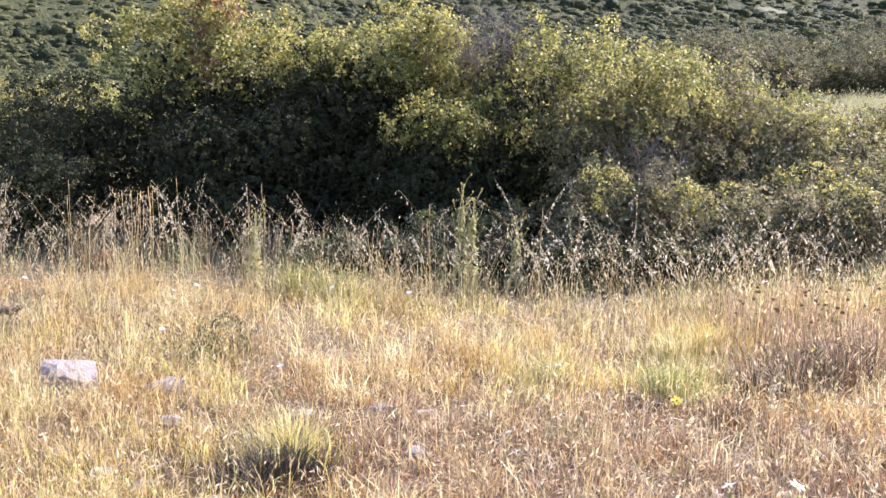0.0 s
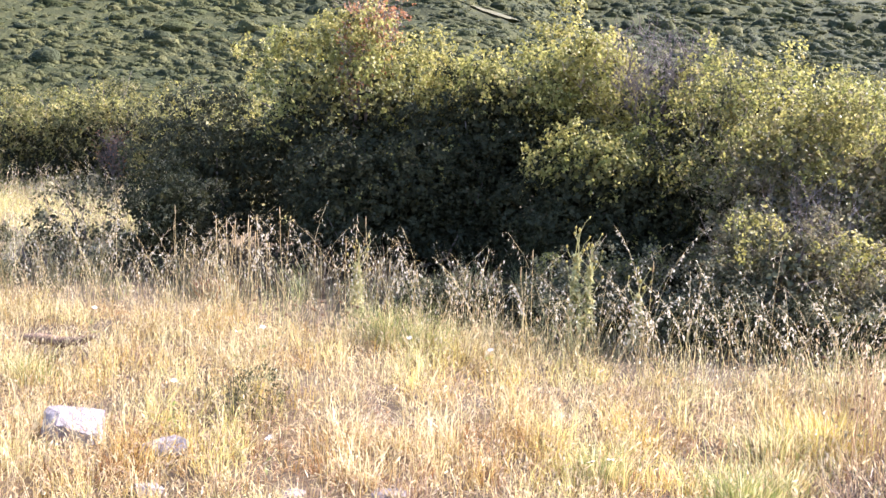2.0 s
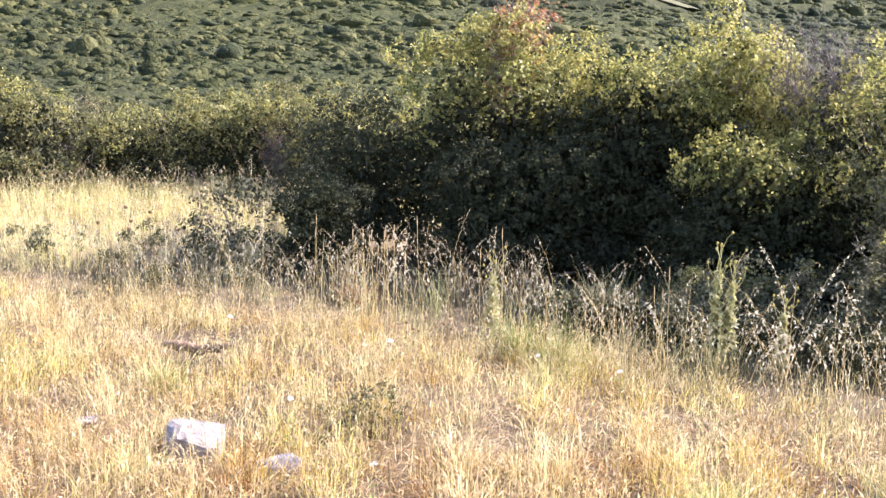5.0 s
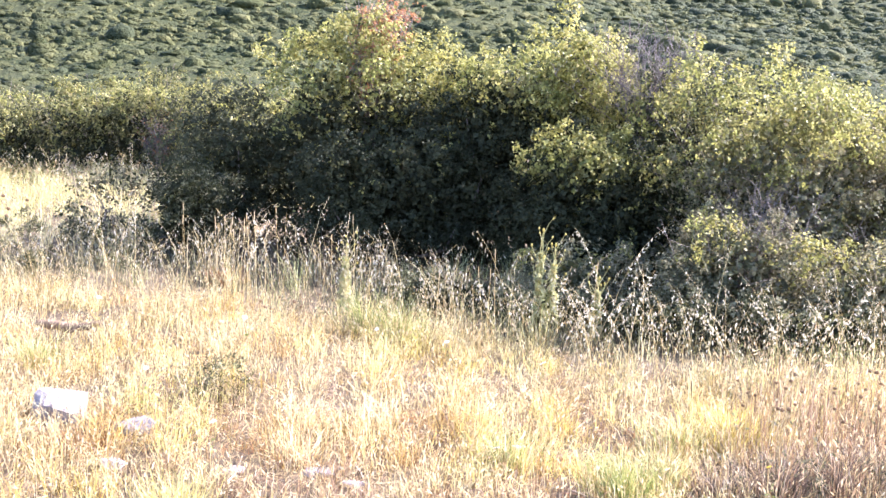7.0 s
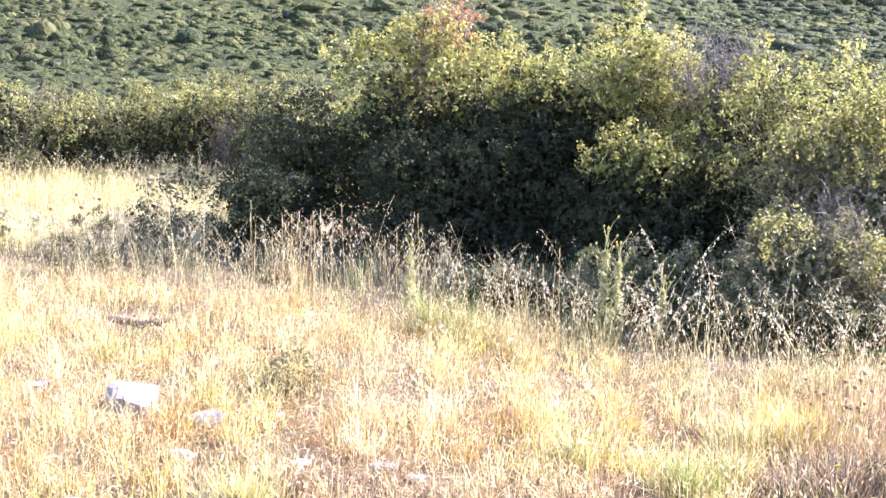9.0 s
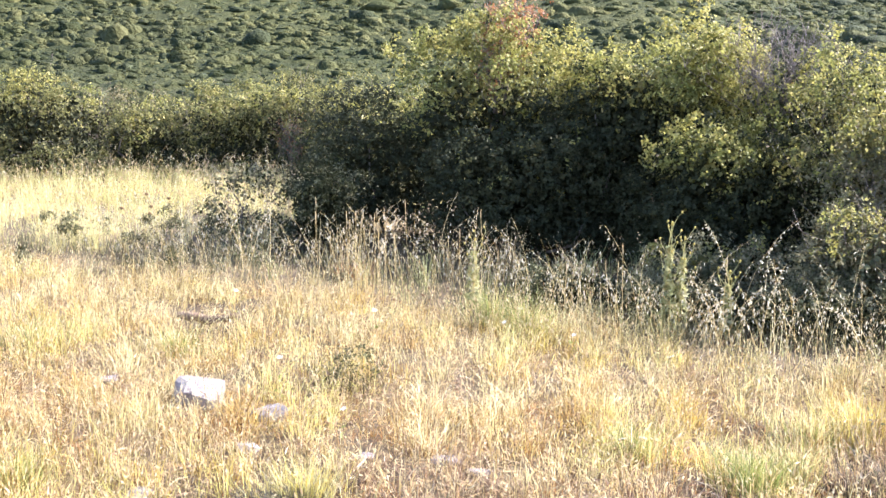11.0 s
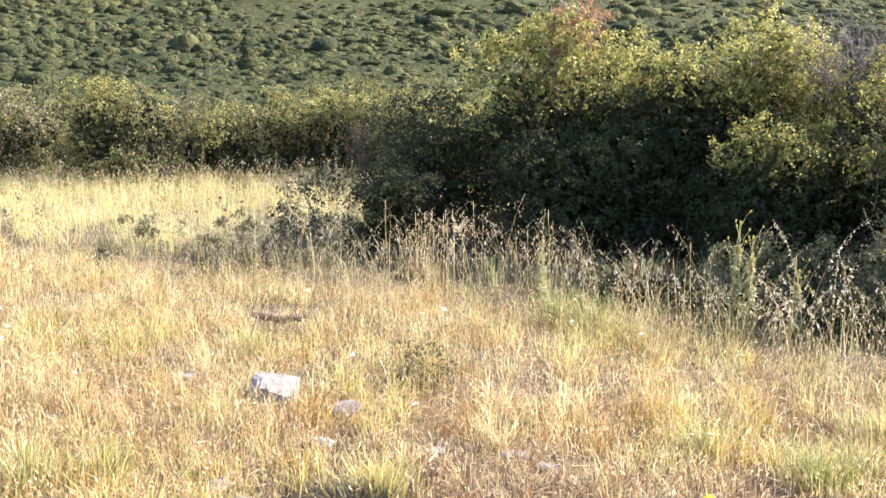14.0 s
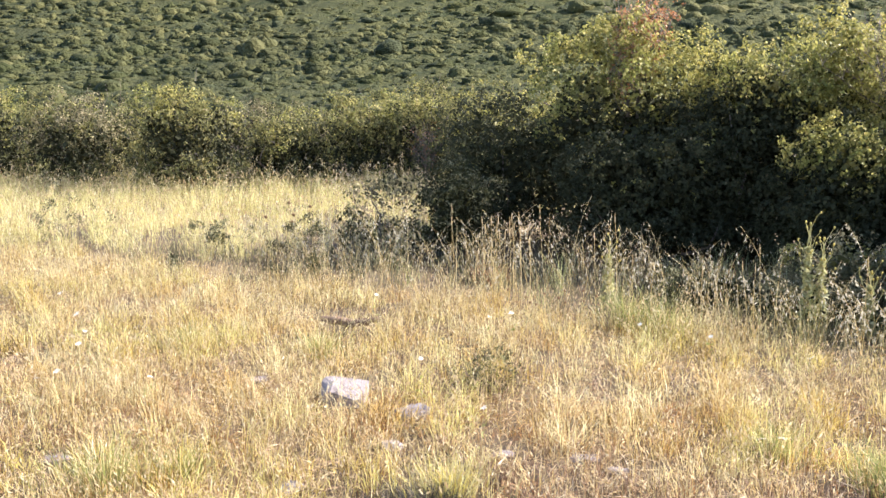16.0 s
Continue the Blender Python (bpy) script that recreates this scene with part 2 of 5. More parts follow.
# ---- mesh helpers ----
def mesh_of(name, verts, quads=None, tris=None, mats=(), mat_q=None, mat_t=None, smooth=False):
    verts = np.asarray(verts, np.float32).reshape(-1, 3)
    quads = np.zeros((0, 4), np.int32) if quads is None else np.asarray(quads, np.int32).reshape(-1, 4)
    tris = np.zeros((0, 3), np.int32) if tris is None else np.asarray(tris, np.int32).reshape(-1, 3)
    me = bpy.data.meshes.new(name)
    me.vertices.add(len(verts))
    me.vertices.foreach_set("co", verts.ravel())
    nq, nt = len(quads), len(tris)
    me.loops.add(4 * nq + 3 * nt)
    me.loops.foreach_set("vertex_index", np.concatenate([quads.ravel(), tris.ravel()]).astype(np.int32))
    me.polygons.add(nq + nt)
    starts = np.concatenate([np.arange(nq) * 4, 4 * nq + np.arange(nt) * 3]).astype(np.int32)
    me.polygons.foreach_set("loop_start", starts)
    for m in mats:
        me.materials.append(m)
    idx = np.zeros(nq + nt, np.int32)
    if mat_q is not None:
        idx[:nq] = mat_q
    if mat_t is not None:
        idx[nq:] = mat_t
    me.polygons.foreach_set("material_index", idx)
    me.polygons.foreach_set("use_smooth", np.full(nq + nt, smooth))
    me.update(calc_edges=True)
    return me


def part(name, me, parent=None, label="", at=(0, 0, 0)):
    ob = new(name, me)
    ob.location = at
    if parent is not None:
        ob.parent = parent
    return tagged(ob, label)


def base(name, at, label, category, group="", kind="", rz=0.0):
    ob = new(name)
    ob.empty_display_size = 0.1
    ob.location = at
    ob.rotation_euler = (0, 0, rz)
    return tagged(ob, label, category, group, kind)


def unit(v):
    return v / np.maximum(np.linalg.norm(v, axis=-1, keepdims=True), 1e-9)


def sphere_dirs(rng, n):
    return unit(rng.normal(size=(n, 3)))


def leaf_verts(rng, p, out, length, width, spread=0.75, fold=0.15):
    """One four-cornered, slightly folded leaf for each point, its face turned roughly outwards."""
    n = len(p)
    face = unit(out + spread * rng.normal(size=(n, 3)))
    d = unit(np.cross(face, rng.normal(size=(n, 3))))
    s = np.cross(face, d)
    ln = (np.asarray(length) * rng.uniform(0.65, 1.3, n))[:, None]
    w = ln * width
    v = np.stack([p - d * ln * 0.5, p + s * w + face * w * fold * 2, p + d * ln * 0.5, p - s * w + face * w * fold * 2], 1)
    return v.reshape(-1, 3), np.arange(4 * n).reshape(-1, 4)


def smooth01(a, b, v):
    t = np.clip((np.asarray(v, float) - a) / (b - a), 0, 1)
    return t * t * (3 - 2 * t)


class Waves:
    """Cheap smooth noise over the plan: a sum of rotated sines, about -1 to 1."""

    def __init__(self, seed, size, octaves=4):
        r = np.random.default_rng(seed)
        self.k = [(2 * np.pi / (size / 1.9**o) * np.array([math.cos(a), math.sin(a)]), ph, 0.62**o)
                  for o in range(octaves) for a, ph in zip(r.uniform(0, 6.28, 4), r.uniform(0, 6.28, 4))]
        self.total = sum(w for *_, w in self.k) * 0.5

    def __call__(self, x, y):
        return sum(w * np.sin(k[0] * x + k[1] * y + ph) for k, ph, w in self.k) / self.total


W_GROUND, W_HILL, W_PATCH, W_CLUMP = Waves(3, 2.6), Waves(5, 60.0), Waves(8, 1.7), Waves(11, 0.45, 3)


def ground_z(x, y):
    """The lie of the land: a nearly level meadow, a slight rise to the right, a long hillside behind."""
    x, y = np.asarray(x, float), np.asarray(y, float)
    z = 0.025 * W_GROUND(x, y) * smooth01(-2, 3, y)
    z = z + 1.06 * smooth01(4.2, 10.5, x) * smooth01(4, 16, y)
    near_slope = np.interp(y, [0, 24, 40, 50, 60, 80, 100, 140, 200, 400, 1600], [0, 0, 0.0, 0.6, 2.1, 6.0, 10.3, 19.0, 32.0, 78.0, 340.0])
    far_slope = np.interp(y, [0, 22, 50, 80, 120, 170, 230, 290, 420, 700, 1600], [0, 0, 0.9, 2.9, 7.0, 14.0, 24.0, 38.0, 70.0, 140.0, 340.0])
    behind = smooth01(0.03, 0.16, x / np.maximum(y, 20.0))          # a side valley opens to the right
    return z + near_slope * (1 - behind) + far_slope * behind + W_HILL(x, y) * smooth01(30, 160, y) * 1.6


def grid_axis(stops):
    out = []
    for a, b, step in stops:
        out += list(np.arange(a, b, step))
    return np.array(out + [stops[-1][1]])


def build_ground():
    xs = grid_axis([(-1500, -400, 100), (-400, -80, 16), (-80, -12, 3), (-12, 14, 0.2), (14, 110, 3), (110, 400, 12), (400, 1500, 100)])
    ys = grid_axis([(-1200, -100, 100), (-100, -4, 8), (-4, 20, 0.2), (20, 80, 2), (80, 420, 4), (420, 1600, 60)])
    gx, gy = np.meshgrid(xs, ys)
    v = np.stack([gx, gy, ground_z(gx, gy) - 0.5 * smooth01(24, 45, gy)], -1).reshape(-1, 3)
    nx, ny = len(xs), len(ys)
    i = (np.arange(ny - 1)[:, None] * nx + np.arange(nx - 1)).ravel()
    me = mesh_of("ground", v, np.stack([i, i + 1, i + nx + 1, i + nx], 1), mats=[ground_material()], smooth=True)
    tagged(new("ground", me), "dry tan earth meadow running up into a scrubby hillside", "ground", kind="structure")


build_ground()


# ---- bushes ----
def tube(path, radii, sides=6):
    """A tapered limb along a path of points."""
    path = np.asarray(path, float)
    t = unit(np.gradient(path, axis=0))
    ref = np.array([0.31, 0.87, 0.38])
    a = unit(np.cross(t, ref))
    b = np.cross(t, a)
    ang = np.linspace(0, 2 * np.pi, sides, endpoint=False)
    ring = a[:, None] * np.cos(ang)[None, :, None] + b[:, None] * np.sin(ang)[None, :, None]
    v = path[:, None] + ring * np.asarray(radii)[:, None, None]
    k = len(path)
    i = np.arange(k - 1)[:, None] * sides + np.arange(sides)
    j = np.arange(k - 1)[:, None] * sides + (np.arange(sides) + 1) % sides
    q = np.stack([i, j, j + sides, i + sides], -1).reshape(-1, 4)
    return v.reshape(-1, 3), q


def merged(pieces):
    vs, qs, off = [], [], 0
    for v, q in pieces:
        vs.append(v)
        qs.append(q + off)
        off += len(v)
    return np.concatenate(vs), np.concatenate(qs)


def bent(rng, a, b, n=6, bend=0.12):
    a, b = np.asarray(a, float), np.asarray(b, float)
    t = np.linspace(0, 1, n)[:, None]
    d = np.linalg.norm(b - a) * bend
    return a + (b - a) * t + np.sin(t * np.pi) * rng.normal(size=3) * d + rng.normal(size=(n, 3)) * d * 0.25 * np.sin(t * np.pi)


def bush(x, y, rx, ry, h, label, leaves, leaf=0.029, mats=(M_LEAF, M_YOUNG_LIT), lit_share=0.3, seed=0, lobes=17, lobe=0.40, name="bush", category="bush",
         group="bushes of the thicket", low=-0.35, twigs=40, third=0.0, width=0.3, bare=0.0, core=0.70, core_mat=M_INNER_SHADE, lit_from=0.56):
    """A many-stemmed shrub: bent limbs out of the ground, and a lumpy crown of small leaves on sprigs."""
    rng = np.random.default_rng(seed)
    gz = float(ground_z(x, y))
    root = base(name, (x, y, gz), label, category, group)
    scale = min(rx, ry, h * 0.5)
    # boughs spread over the dome and low round its foot, then smaller tufts over each bough
    big = lobe * rng.uniform(0.55, 1.25, lobes) * (0.5 + 0.6 * scale)
    zz = 1 - (np.arange(lobes) + 0.5) / lobes * (1 - low)
    turn = np.arange(lobes) * 2.39996 + rng.uniform(0, 6.28)
    d = np.stack([np.cos(turn) * np.sqrt(1 - zz**2), np.sin(turn) * np.sqrt(1 - zz**2), zz], 1)
    d = unit(d + rng.normal(0, 0.22, d.shape))
    d = np.sign(d) * np.abs(d) ** 0.8      # fuller shoulders than a ball
    rz = 0.55 * h
    room = np.maximum(np.array([rx, ry, rz]) - big[:, None] * 0.9, 0.04)
    bough = np.array([0, 0, 0.45 * h]) + d * room * rng.uniform(0.78, 1.18, (len(d), 1))
    roof = (h - big * 0.8) * np.where(np.arange(lobes) % 2 == 0, rng.uniform(0.93, 1.02, lobes), rng.uniform(0.74, 0.96, lobes))
    bough[:, 2] = np.clip(bough[:, 2], big * 0.55, np.maximum(roof, big * 0.56))
    ring = int(lobes * 0.6)             # boughs that hang down to the ground
    ra = 2 * np.pi * (np.arange(ring) + rng.uniform(-0.3, 0.3, ring)) / ring
    rd = np.stack([np.cos(ra), np.sin(ra), 0 * ra], 1)
    rb = np.minimum(lobe * rng.uniform(0.75, 1.15, ring) * (0.5 + 0.6 * scale), 0.42 * h)
    foot = rd * np.array([rx, ry, 0]) * rng.uniform(0.55, 0.85, (ring, 1))
    foot[:, 2] = rb * 0.6
    bough, big, d = np.concatenate([bough, foot]), np.concatenate([big, rb]), np.concatenate([d, rd])
    tufts = 12
    sub = sphere_dirs(rng, len(d) * tufts)
    sub[:, 2] = np.where(rng.random(len(sub)) < 0.65, np.abs(sub[:, 2]), sub[:, 2])
    cen = np.repeat(bough, tufts, 0) + sub * np.repeat(big, tufts)[:, None] * rng.uniform(0.60, 1.05, (len(sub), 1))
    lr = np.repeat(big, tufts) * rng.uniform(0.16, 0.42, len(sub))
    cen[:, 2] = np.maximum(cen[:, 2], lr * 0.5)
    dd = unit(sub + 0.5 * np.repeat(d, tufts, 0))
    # sprigs: a few leaves round the end of each short twig
    per = 6
    n = int(leaves * 1.55) // per
    k = rng.choice(len(cen), n, p=lr**2 / (lr**2).sum())
    sd = unit(sphere_dirs(rng, n) + 0.7 * dd[k] + np.array([0, 0, 0.15]))
    depth = np.where(rng.random(n) < 0.15, rng.uniform(0.1, 0.7, n), rng.uniform(0.75, 1.02, n) + 0.25 * (rng.random(n) ** 9))
    sp = cen[k] + sd * (lr[k] * depth)[:, None]
    shell = rng.random(n) < 0.28         # and over the boughs themselves
    sd[shell] = unit(sphere_dirs(rng, shell.sum()) + 0.5 * d[k[shell] // tufts] + np.array([0, 0, 0.2]))
    sp[shell] = bough[k[shell] // tufts] + sd[shell] * (big[k[shell] // tufts] * rng.uniform(0.6, 0.98, shell.sum()))[:, None]
    inner = rng.random(n) < 0.10        # shaded leaves deep in the crown
    sp[inner] = bough[k[inner] // tufts] * rng.uniform(0.5, 0.95, (inner.sum(), 1)) + rng.normal(size=(inner.sum(), 3)) * 0.08
    ok = (sp[:, 2] > 0.02) & ((sp[:, 1] < 0.3 * ry) | (rng.random(n) < 0.45))      # thinner on the far side
    sp, sd, depth, k = sp[ok], sd[ok], depth[ok], k[ok]
    p = np.repeat(sp, per, 0) + rng.normal(size=(len(sp) * per, 3)) * leaf * 0.6
    out = np.repeat(sd, per, 0)
    v, q = leaf_verts(rng, p, out, leaf, width, 0.55)
    # upper tufts take the brighter leaf colour: young growth, and sunlight painted in
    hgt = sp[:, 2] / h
    lobe_lit = rng.random(len(bough)) < lit_share
    tuft_lit = lobe_lit[np.arange(len(cen)) // tufts] & (rng.random(len(cen)) < smooth01(lit_from, lit_from + 0.18, cen[:, 2] / h))
    chance = np.where(tuft_lit[k], 0.94, 0.02 * smooth01(0.3, 0.6, hgt))
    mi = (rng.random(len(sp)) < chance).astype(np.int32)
    if third and len(mats) > 2:
        mi[(rng.random(len(sp)) < third)] = 2
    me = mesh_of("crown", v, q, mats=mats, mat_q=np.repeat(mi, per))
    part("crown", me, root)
    if core:    # larger added leaves fill the inside and block light, its shade in their colour
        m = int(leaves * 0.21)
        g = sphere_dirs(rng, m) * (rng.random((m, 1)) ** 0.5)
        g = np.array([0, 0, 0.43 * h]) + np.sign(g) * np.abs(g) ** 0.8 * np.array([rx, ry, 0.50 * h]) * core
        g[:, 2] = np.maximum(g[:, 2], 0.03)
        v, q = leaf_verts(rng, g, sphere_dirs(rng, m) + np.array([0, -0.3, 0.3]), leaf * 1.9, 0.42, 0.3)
        # olive inner leaves up high stand in for the sunlit top
        bright = (rng.random(m) < 0.9 * lit_share * smooth01(0.52, 0.72, g[:, 2] / h)).astype(np.int32)
        part("inner_foliage", mesh_of("inner_foliage", v, q, mats=[core_mat, M_OLIVE], mat_q=bright), root, "close inner leaves with the crown's shade in their dark colour")
    stems = max(3, min(6, int(3 + rx * 2)))
    for s in range(stems):
        a = 6.28 * s / stems + rng.uniform(-0.4, 0.4)
        foot = np.array([0.10 * math.cos(a), 0.10 * math.sin(a), -0.04])
        tip = cen[rng.integers(len(cen))] * np.array([1, 1, 0.85])
        path = bent(rng, foot, tip, 7)
        part("limb", mesh_of("limb", *tube(path, np.linspace(0.028, 0.007, 7) * (0.6 + 0.5 * scale) * min(1.0, rx / 0.6) * (0.25 if name == "herb" else 1.0)), mats=[M_BARK], smooth=True), root)
    if twigs:
        bits = []
        for _ in range(twigs):
            c = cen[rng.integers(len(cen))]
            a = c * rng.uniform(0.3, 0.8) + np.array([0, 0, 0.05])
            b = c + sphere_dirs(rng, 1)[0] * lobe * rng.uniform(0.6, 1.25 + bare) + np.array([0, 0, 0.05])
            b[2] = max(b[2], 0.03)
            bits.append(tube(bent(rng, a, b, 4, 0.15), [0.0018, 0.0016, 0.0013, 0.0008], 3))
        tagged(part("twig_tangle", mesh_of("twig_tangle", *merged(bits), mats=[M_TWIG]), root, "thin grey twigs"), kind="stuff")
    return root


BUSHES = [
    # x, y, rx, ry, height, leaves, share of boughs coloured as sunlit, seed, label
    (-1.95, 11.3, 0.92, 0.8, 1.52, 15000, 0.15, 1, "low dark green oak bush with a rounded shaded crown"),
    (-0.78, 11.0, 1.05, 0.75, 2.26, 26000, 0.9, 22, "tall oak bush with yellowing leaves in its top"),
    (0.20, 10.7, 0.85, 0.8, 1.80, 20000, 0.12, 3, "broad dark oak bush in the middle of a thicket"),
    (0.84, 10.6, 0.96, 0.8, 2.33, 28000, 0.95, 4, "tallest oak bush with bright yellow-green upper leaves"),
    (1.32, 10.75, 0.62, 0.6, 2.24, 15000, 0.9, 16, "tall oak bush with yellow-green leaves beside a dead shrub"),
    (1.30, 9.5, 0.70, 0.55, 1.40, 16000, 1.0, 5, "low oak bush with a bright green sunlit shoulder"),
    (-0.40, 10.1, 0.90, 0.6, 1.22, 17000, 0.0, 6, "shaded dark oak bush at the thicket's foot"),
    (1.95, 9.75, 0.60, 0.7, 1.25, 13000, 0.10, 12, "dark oak bush deep in the thicket"),
    (2.50, 10.3, 0.90, 0.9, 2.12, 20000, 0.6, 7, "tall oak bush with light green glossy leaves"),
    (3.55, 10.4, 1.00, 0.9, 1.86, 20000, 0.85, 8, "rounded oak bush with light green upper leaves"),
    (2.70, 9.0, 0.94, 0.75, 1.93, 30000, 0.95, 9, "grey-green oak bush lit along its top"),
    (4.05, 9.3, 0.95, 0.75, 1.62, 22000, 0.60, 10, "spreading oak bush with sparse yellowish leaves"),
    (5.10, 10.1, 1.05, 0.7, 1.50, 17000, 0.80, 11, "loose oak bush with yellow-tinged leaves"),
    (5.55, 9.5, 0.90, 0.6, 1.14, 11000, 0.50, 13, "low loose oak bush on the rise"),
    (4.95, 8.3, 0.85, 0.5, 0.85, 10000, 0.30, 14, "low sparse oak bush tangled with dry grass"),
    (5.95, 8.7, 0.85, 0.5, 0.70, 8000, 0.30, 15, "low sparse bush on the rise with faded leaves"),
]
for x, y, rx, ry, h, n, lit_part, sd, lab in BUSHES:
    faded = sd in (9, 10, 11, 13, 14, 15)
    bush(x, y, rx, ry, h, lab, int(n * 0.84), seed=sd, lit_share=lit_part, third=0.42 if faded else 0.0, mats=(M_FADED, M_YOUNG_LIT, M_OLIVE) if faded else (M_LEAF, M_YOUNG_LIT, M_OLIVE),
         twigs=150 if faded else 0, width=0.38, leaf=0.028 if faded else 0.032, bare=0.3 if faded else 0.0, core_mat=M_GREYLEAF if faded else M_INNER_SHADE, lit_from=0.44 if sd in (4, 22) else 0.46 if sd in (9, 16) else 0.56)

# low scrub in front of the thicket
LOW = [
    (2.20, 7.85, 0.62, 0.45, 0.95, 9000, 34, "low grey-green scrub with bare twigs"),
    (3.10, 7.70, 0.62, 0.45, 0.74, 7500, 35, "low scrubby bush with faded leaves and bare twigs"),
    (4.00, 7.8, 0.70, 0.5, 0.86, 8000, 23, "low pale scrub tangled with dry grass"),
    (-2.15, 9.95, 0.40, 0.36, 0.88, 7000, 24, "low grey-green shrub with fine upright leaves"),
    # dark leaves of these four stand in for the shade between the oats' stems
    (0.25, 8.15, 0.50, 0.35, 0.28, 3000, 26, "low dull scrub at the foot of wild oats, darkened as shade"),
    (0.95, 7.85, 0.52, 0.34, 0.30, 3200, 27, "low dull scrub at the foot of wild oats, darkened as shade"),
    (1.75, 7.40, 0.55, 0.30, 0.34, 3600, 28, "low twiggy grey-green scrub among wild oats, darkened as shade"),
    (2.60, 7.25, 0.55, 0.30, 0.38, 3600, 29, "low twiggy grey-green scrub among wild oats, darkened as shade"),
    (1.15, 8.3, 0.55, 0.35, 0.55, 5000, 25, "low dull green scrub in the thicket's shade"),
]
for x, y, rx, ry, h, n, sd, lab in LOW:
    upright, dull = sd == 24, 26 <= sd <= 29
    bush(x, y, rx, ry, h, lab, n, leaf=0.026, mats=(M_DARKLEAF, M_GREYLEAF, M_GREYLEAF) if upright or dull else (M_FADED, M_YOUNG_LIT, M_GREYLEAF), lit_share=0.2 if upright else 0.6, seed=sd,
         lobes=10, lobe=0.30, name="shrub", category="shrub", group="low scrub", twigs=0 if upright or dull or sd == 25 else 110, third=0.3, bare=0.15, core_mat=M_INNER_SHADE if upright or dull else M_GREYLEAF)
bush(-2.88, 9.9, 0.46, 0.40, 0.80, "small dark shrub with leathery leaves and open twigs", 1700, leaf=0.040, mats=(M_GREYLEAF, M_FADED, M_DARKLEAF), lit_share=0.7, seed=31,
     lobes=8, lobe=0.24, name="shrub", category="shrub", group="low scrub", twigs=90, third=0.35, bare=0.5, core=0.0)

# bushes beyond the little field, and on the rise to the right
FAR = [
    (-10.9, 15.4, 1.15, 1.0, 1.62, 9000, 41), (-9.2, 14.9, 1.0, 0.9, 1.46, 9000, 42), (-7.3, 14.6, 0.92, 0.85, 1.60, 11000, 43),
    (-6.20, 15.5, 0.66, 0.6, 1.08, 6000, 44), (-5.05, 16.0, 0.80, 0.8, 1.42, 8000, 45), (-4.15, 15.8, 0.62, 0.7, 1.62, 7000, 46),
    (-3.15, 15.6, 0.78, 0.8, 1.48, 8000, 47), (-2.15, 14.6, 0.9, 0.8, 1.46, 7000, 48), (-12.7, 16.3, 1.2, 1.1, 1.6, 7000, 49),
    (9.6, 18.6, 0.95, 0.9, 1.18, 8000, 50), (11.3, 19.2, 0.85, 0.9, 0.98, 8000, 51), (12.9, 19.6, 1.05, 1.0, 1.30, 9000, 52),
    (14.1, 20.4, 1.3, 1.1, 1.20, 6000, 53), (8.0, 17.6, 1.0, 0.9, 1.10, 6000, 54), (16.5, 22.5, 1.4, 1.1, 1.25, 5000, 55),
    (-8.3, 16.2, 0.8, 0.8, 1.30, 5000, 56), (-6.7, 16.9, 0.9, 0.8, 1.25, 5000, 59), (-9.9, 17.2, 1.0, 0.8, 1.35, 4500, 60), (-6.25, 16.3, 0.75, 0.6, 1.18, 5000, 61), (-8.3, 18.6, 0.9, 0.8, 1.2, 4500, 62), (-10.2, 19.8, 1.1, 0.8, 1.25, 4500, 63), (-4.5, 17.2, 0.9, 0.8, 1.45, 4500, 66), (-1.0, 15.2, 0.9, 0.8, 1.5, 4000, 67), (-5.9, 18.2, 0.9, 0.9, 1.2, 3500, 57), (-3.6, 18.3, 1.0, 0.9, 1.35, 3500, 58),
    (11.2, 25.5, 1.4, 1.2, 1.35, 4000, 71), (13.4, 26.0, 1.6, 1.2, 1.55, 4500, 72), (16.0, 27.2, 1.8, 1.2, 1.65, 4500, 73), (18.8, 27.6, 1.7, 1.2, 1.5, 4500, 74),
    (21.0, 31.0, 2.0, 1.4, 1.9, 4500, 75), (16.5, 33.0, 2.0, 1.4, 1.9, 4500, 76), (24.5, 36.0, 2.2, 1.5, 2.1, 4500, 77),
]
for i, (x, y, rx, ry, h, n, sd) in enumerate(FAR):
    lab = "dark scrub bush on the rise with a top coloured as sunlit" if x > 0 else "olive green scrub bush at the field's edge" if i % 3 else "olive scrub bush with rusty leaves at the field's edge"
    # darker base leaves, brighter tops and dark cores paint these bushes' light and shade
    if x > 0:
        mats, lit_share, lit, gloomy = (M_DARKLEAF, M_GREYLEAF, M_GREYLEAF), 0.9, 0.45, M_DARKLEAF
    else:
        mats, lit_share, lit, gloomy = (((M_OLIVE, M_YOUNG_LIT, M_LEAF), 0.5, 0.50, M_INNER_SHADE), ((M_OLIVE, M_YOUNG_LIT, M_LEAF), 0.4, 0.50, M_INNER_SHADE), ((M_OLIVE, M_FADED, M_LEAF), 0.8, 0.35, M_INNER_SHADE),
                                    ((M_LEAF, M_OLIVE, M_YOUNG_LIT), 0.95, 0.30, M_INNER_SHADE))[(i + 1) % 3 if x < -5.2 else 3 - i % 2 * 3]
    bush(x, y, rx * (0.94 if x < 0 else 1.0), ry, h * (1.0 if x > 0 else 0.92 + 0.10 * ((i * 7) % 5) / 4), lab, int(n * 0.85), leaf=0.040 if y < 24 else 0.06, mats=mats, lit_share=lit_share, seed=sd, lobes=13, lobe=0.36,
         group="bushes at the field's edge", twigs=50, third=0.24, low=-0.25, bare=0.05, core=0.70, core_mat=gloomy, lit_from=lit)


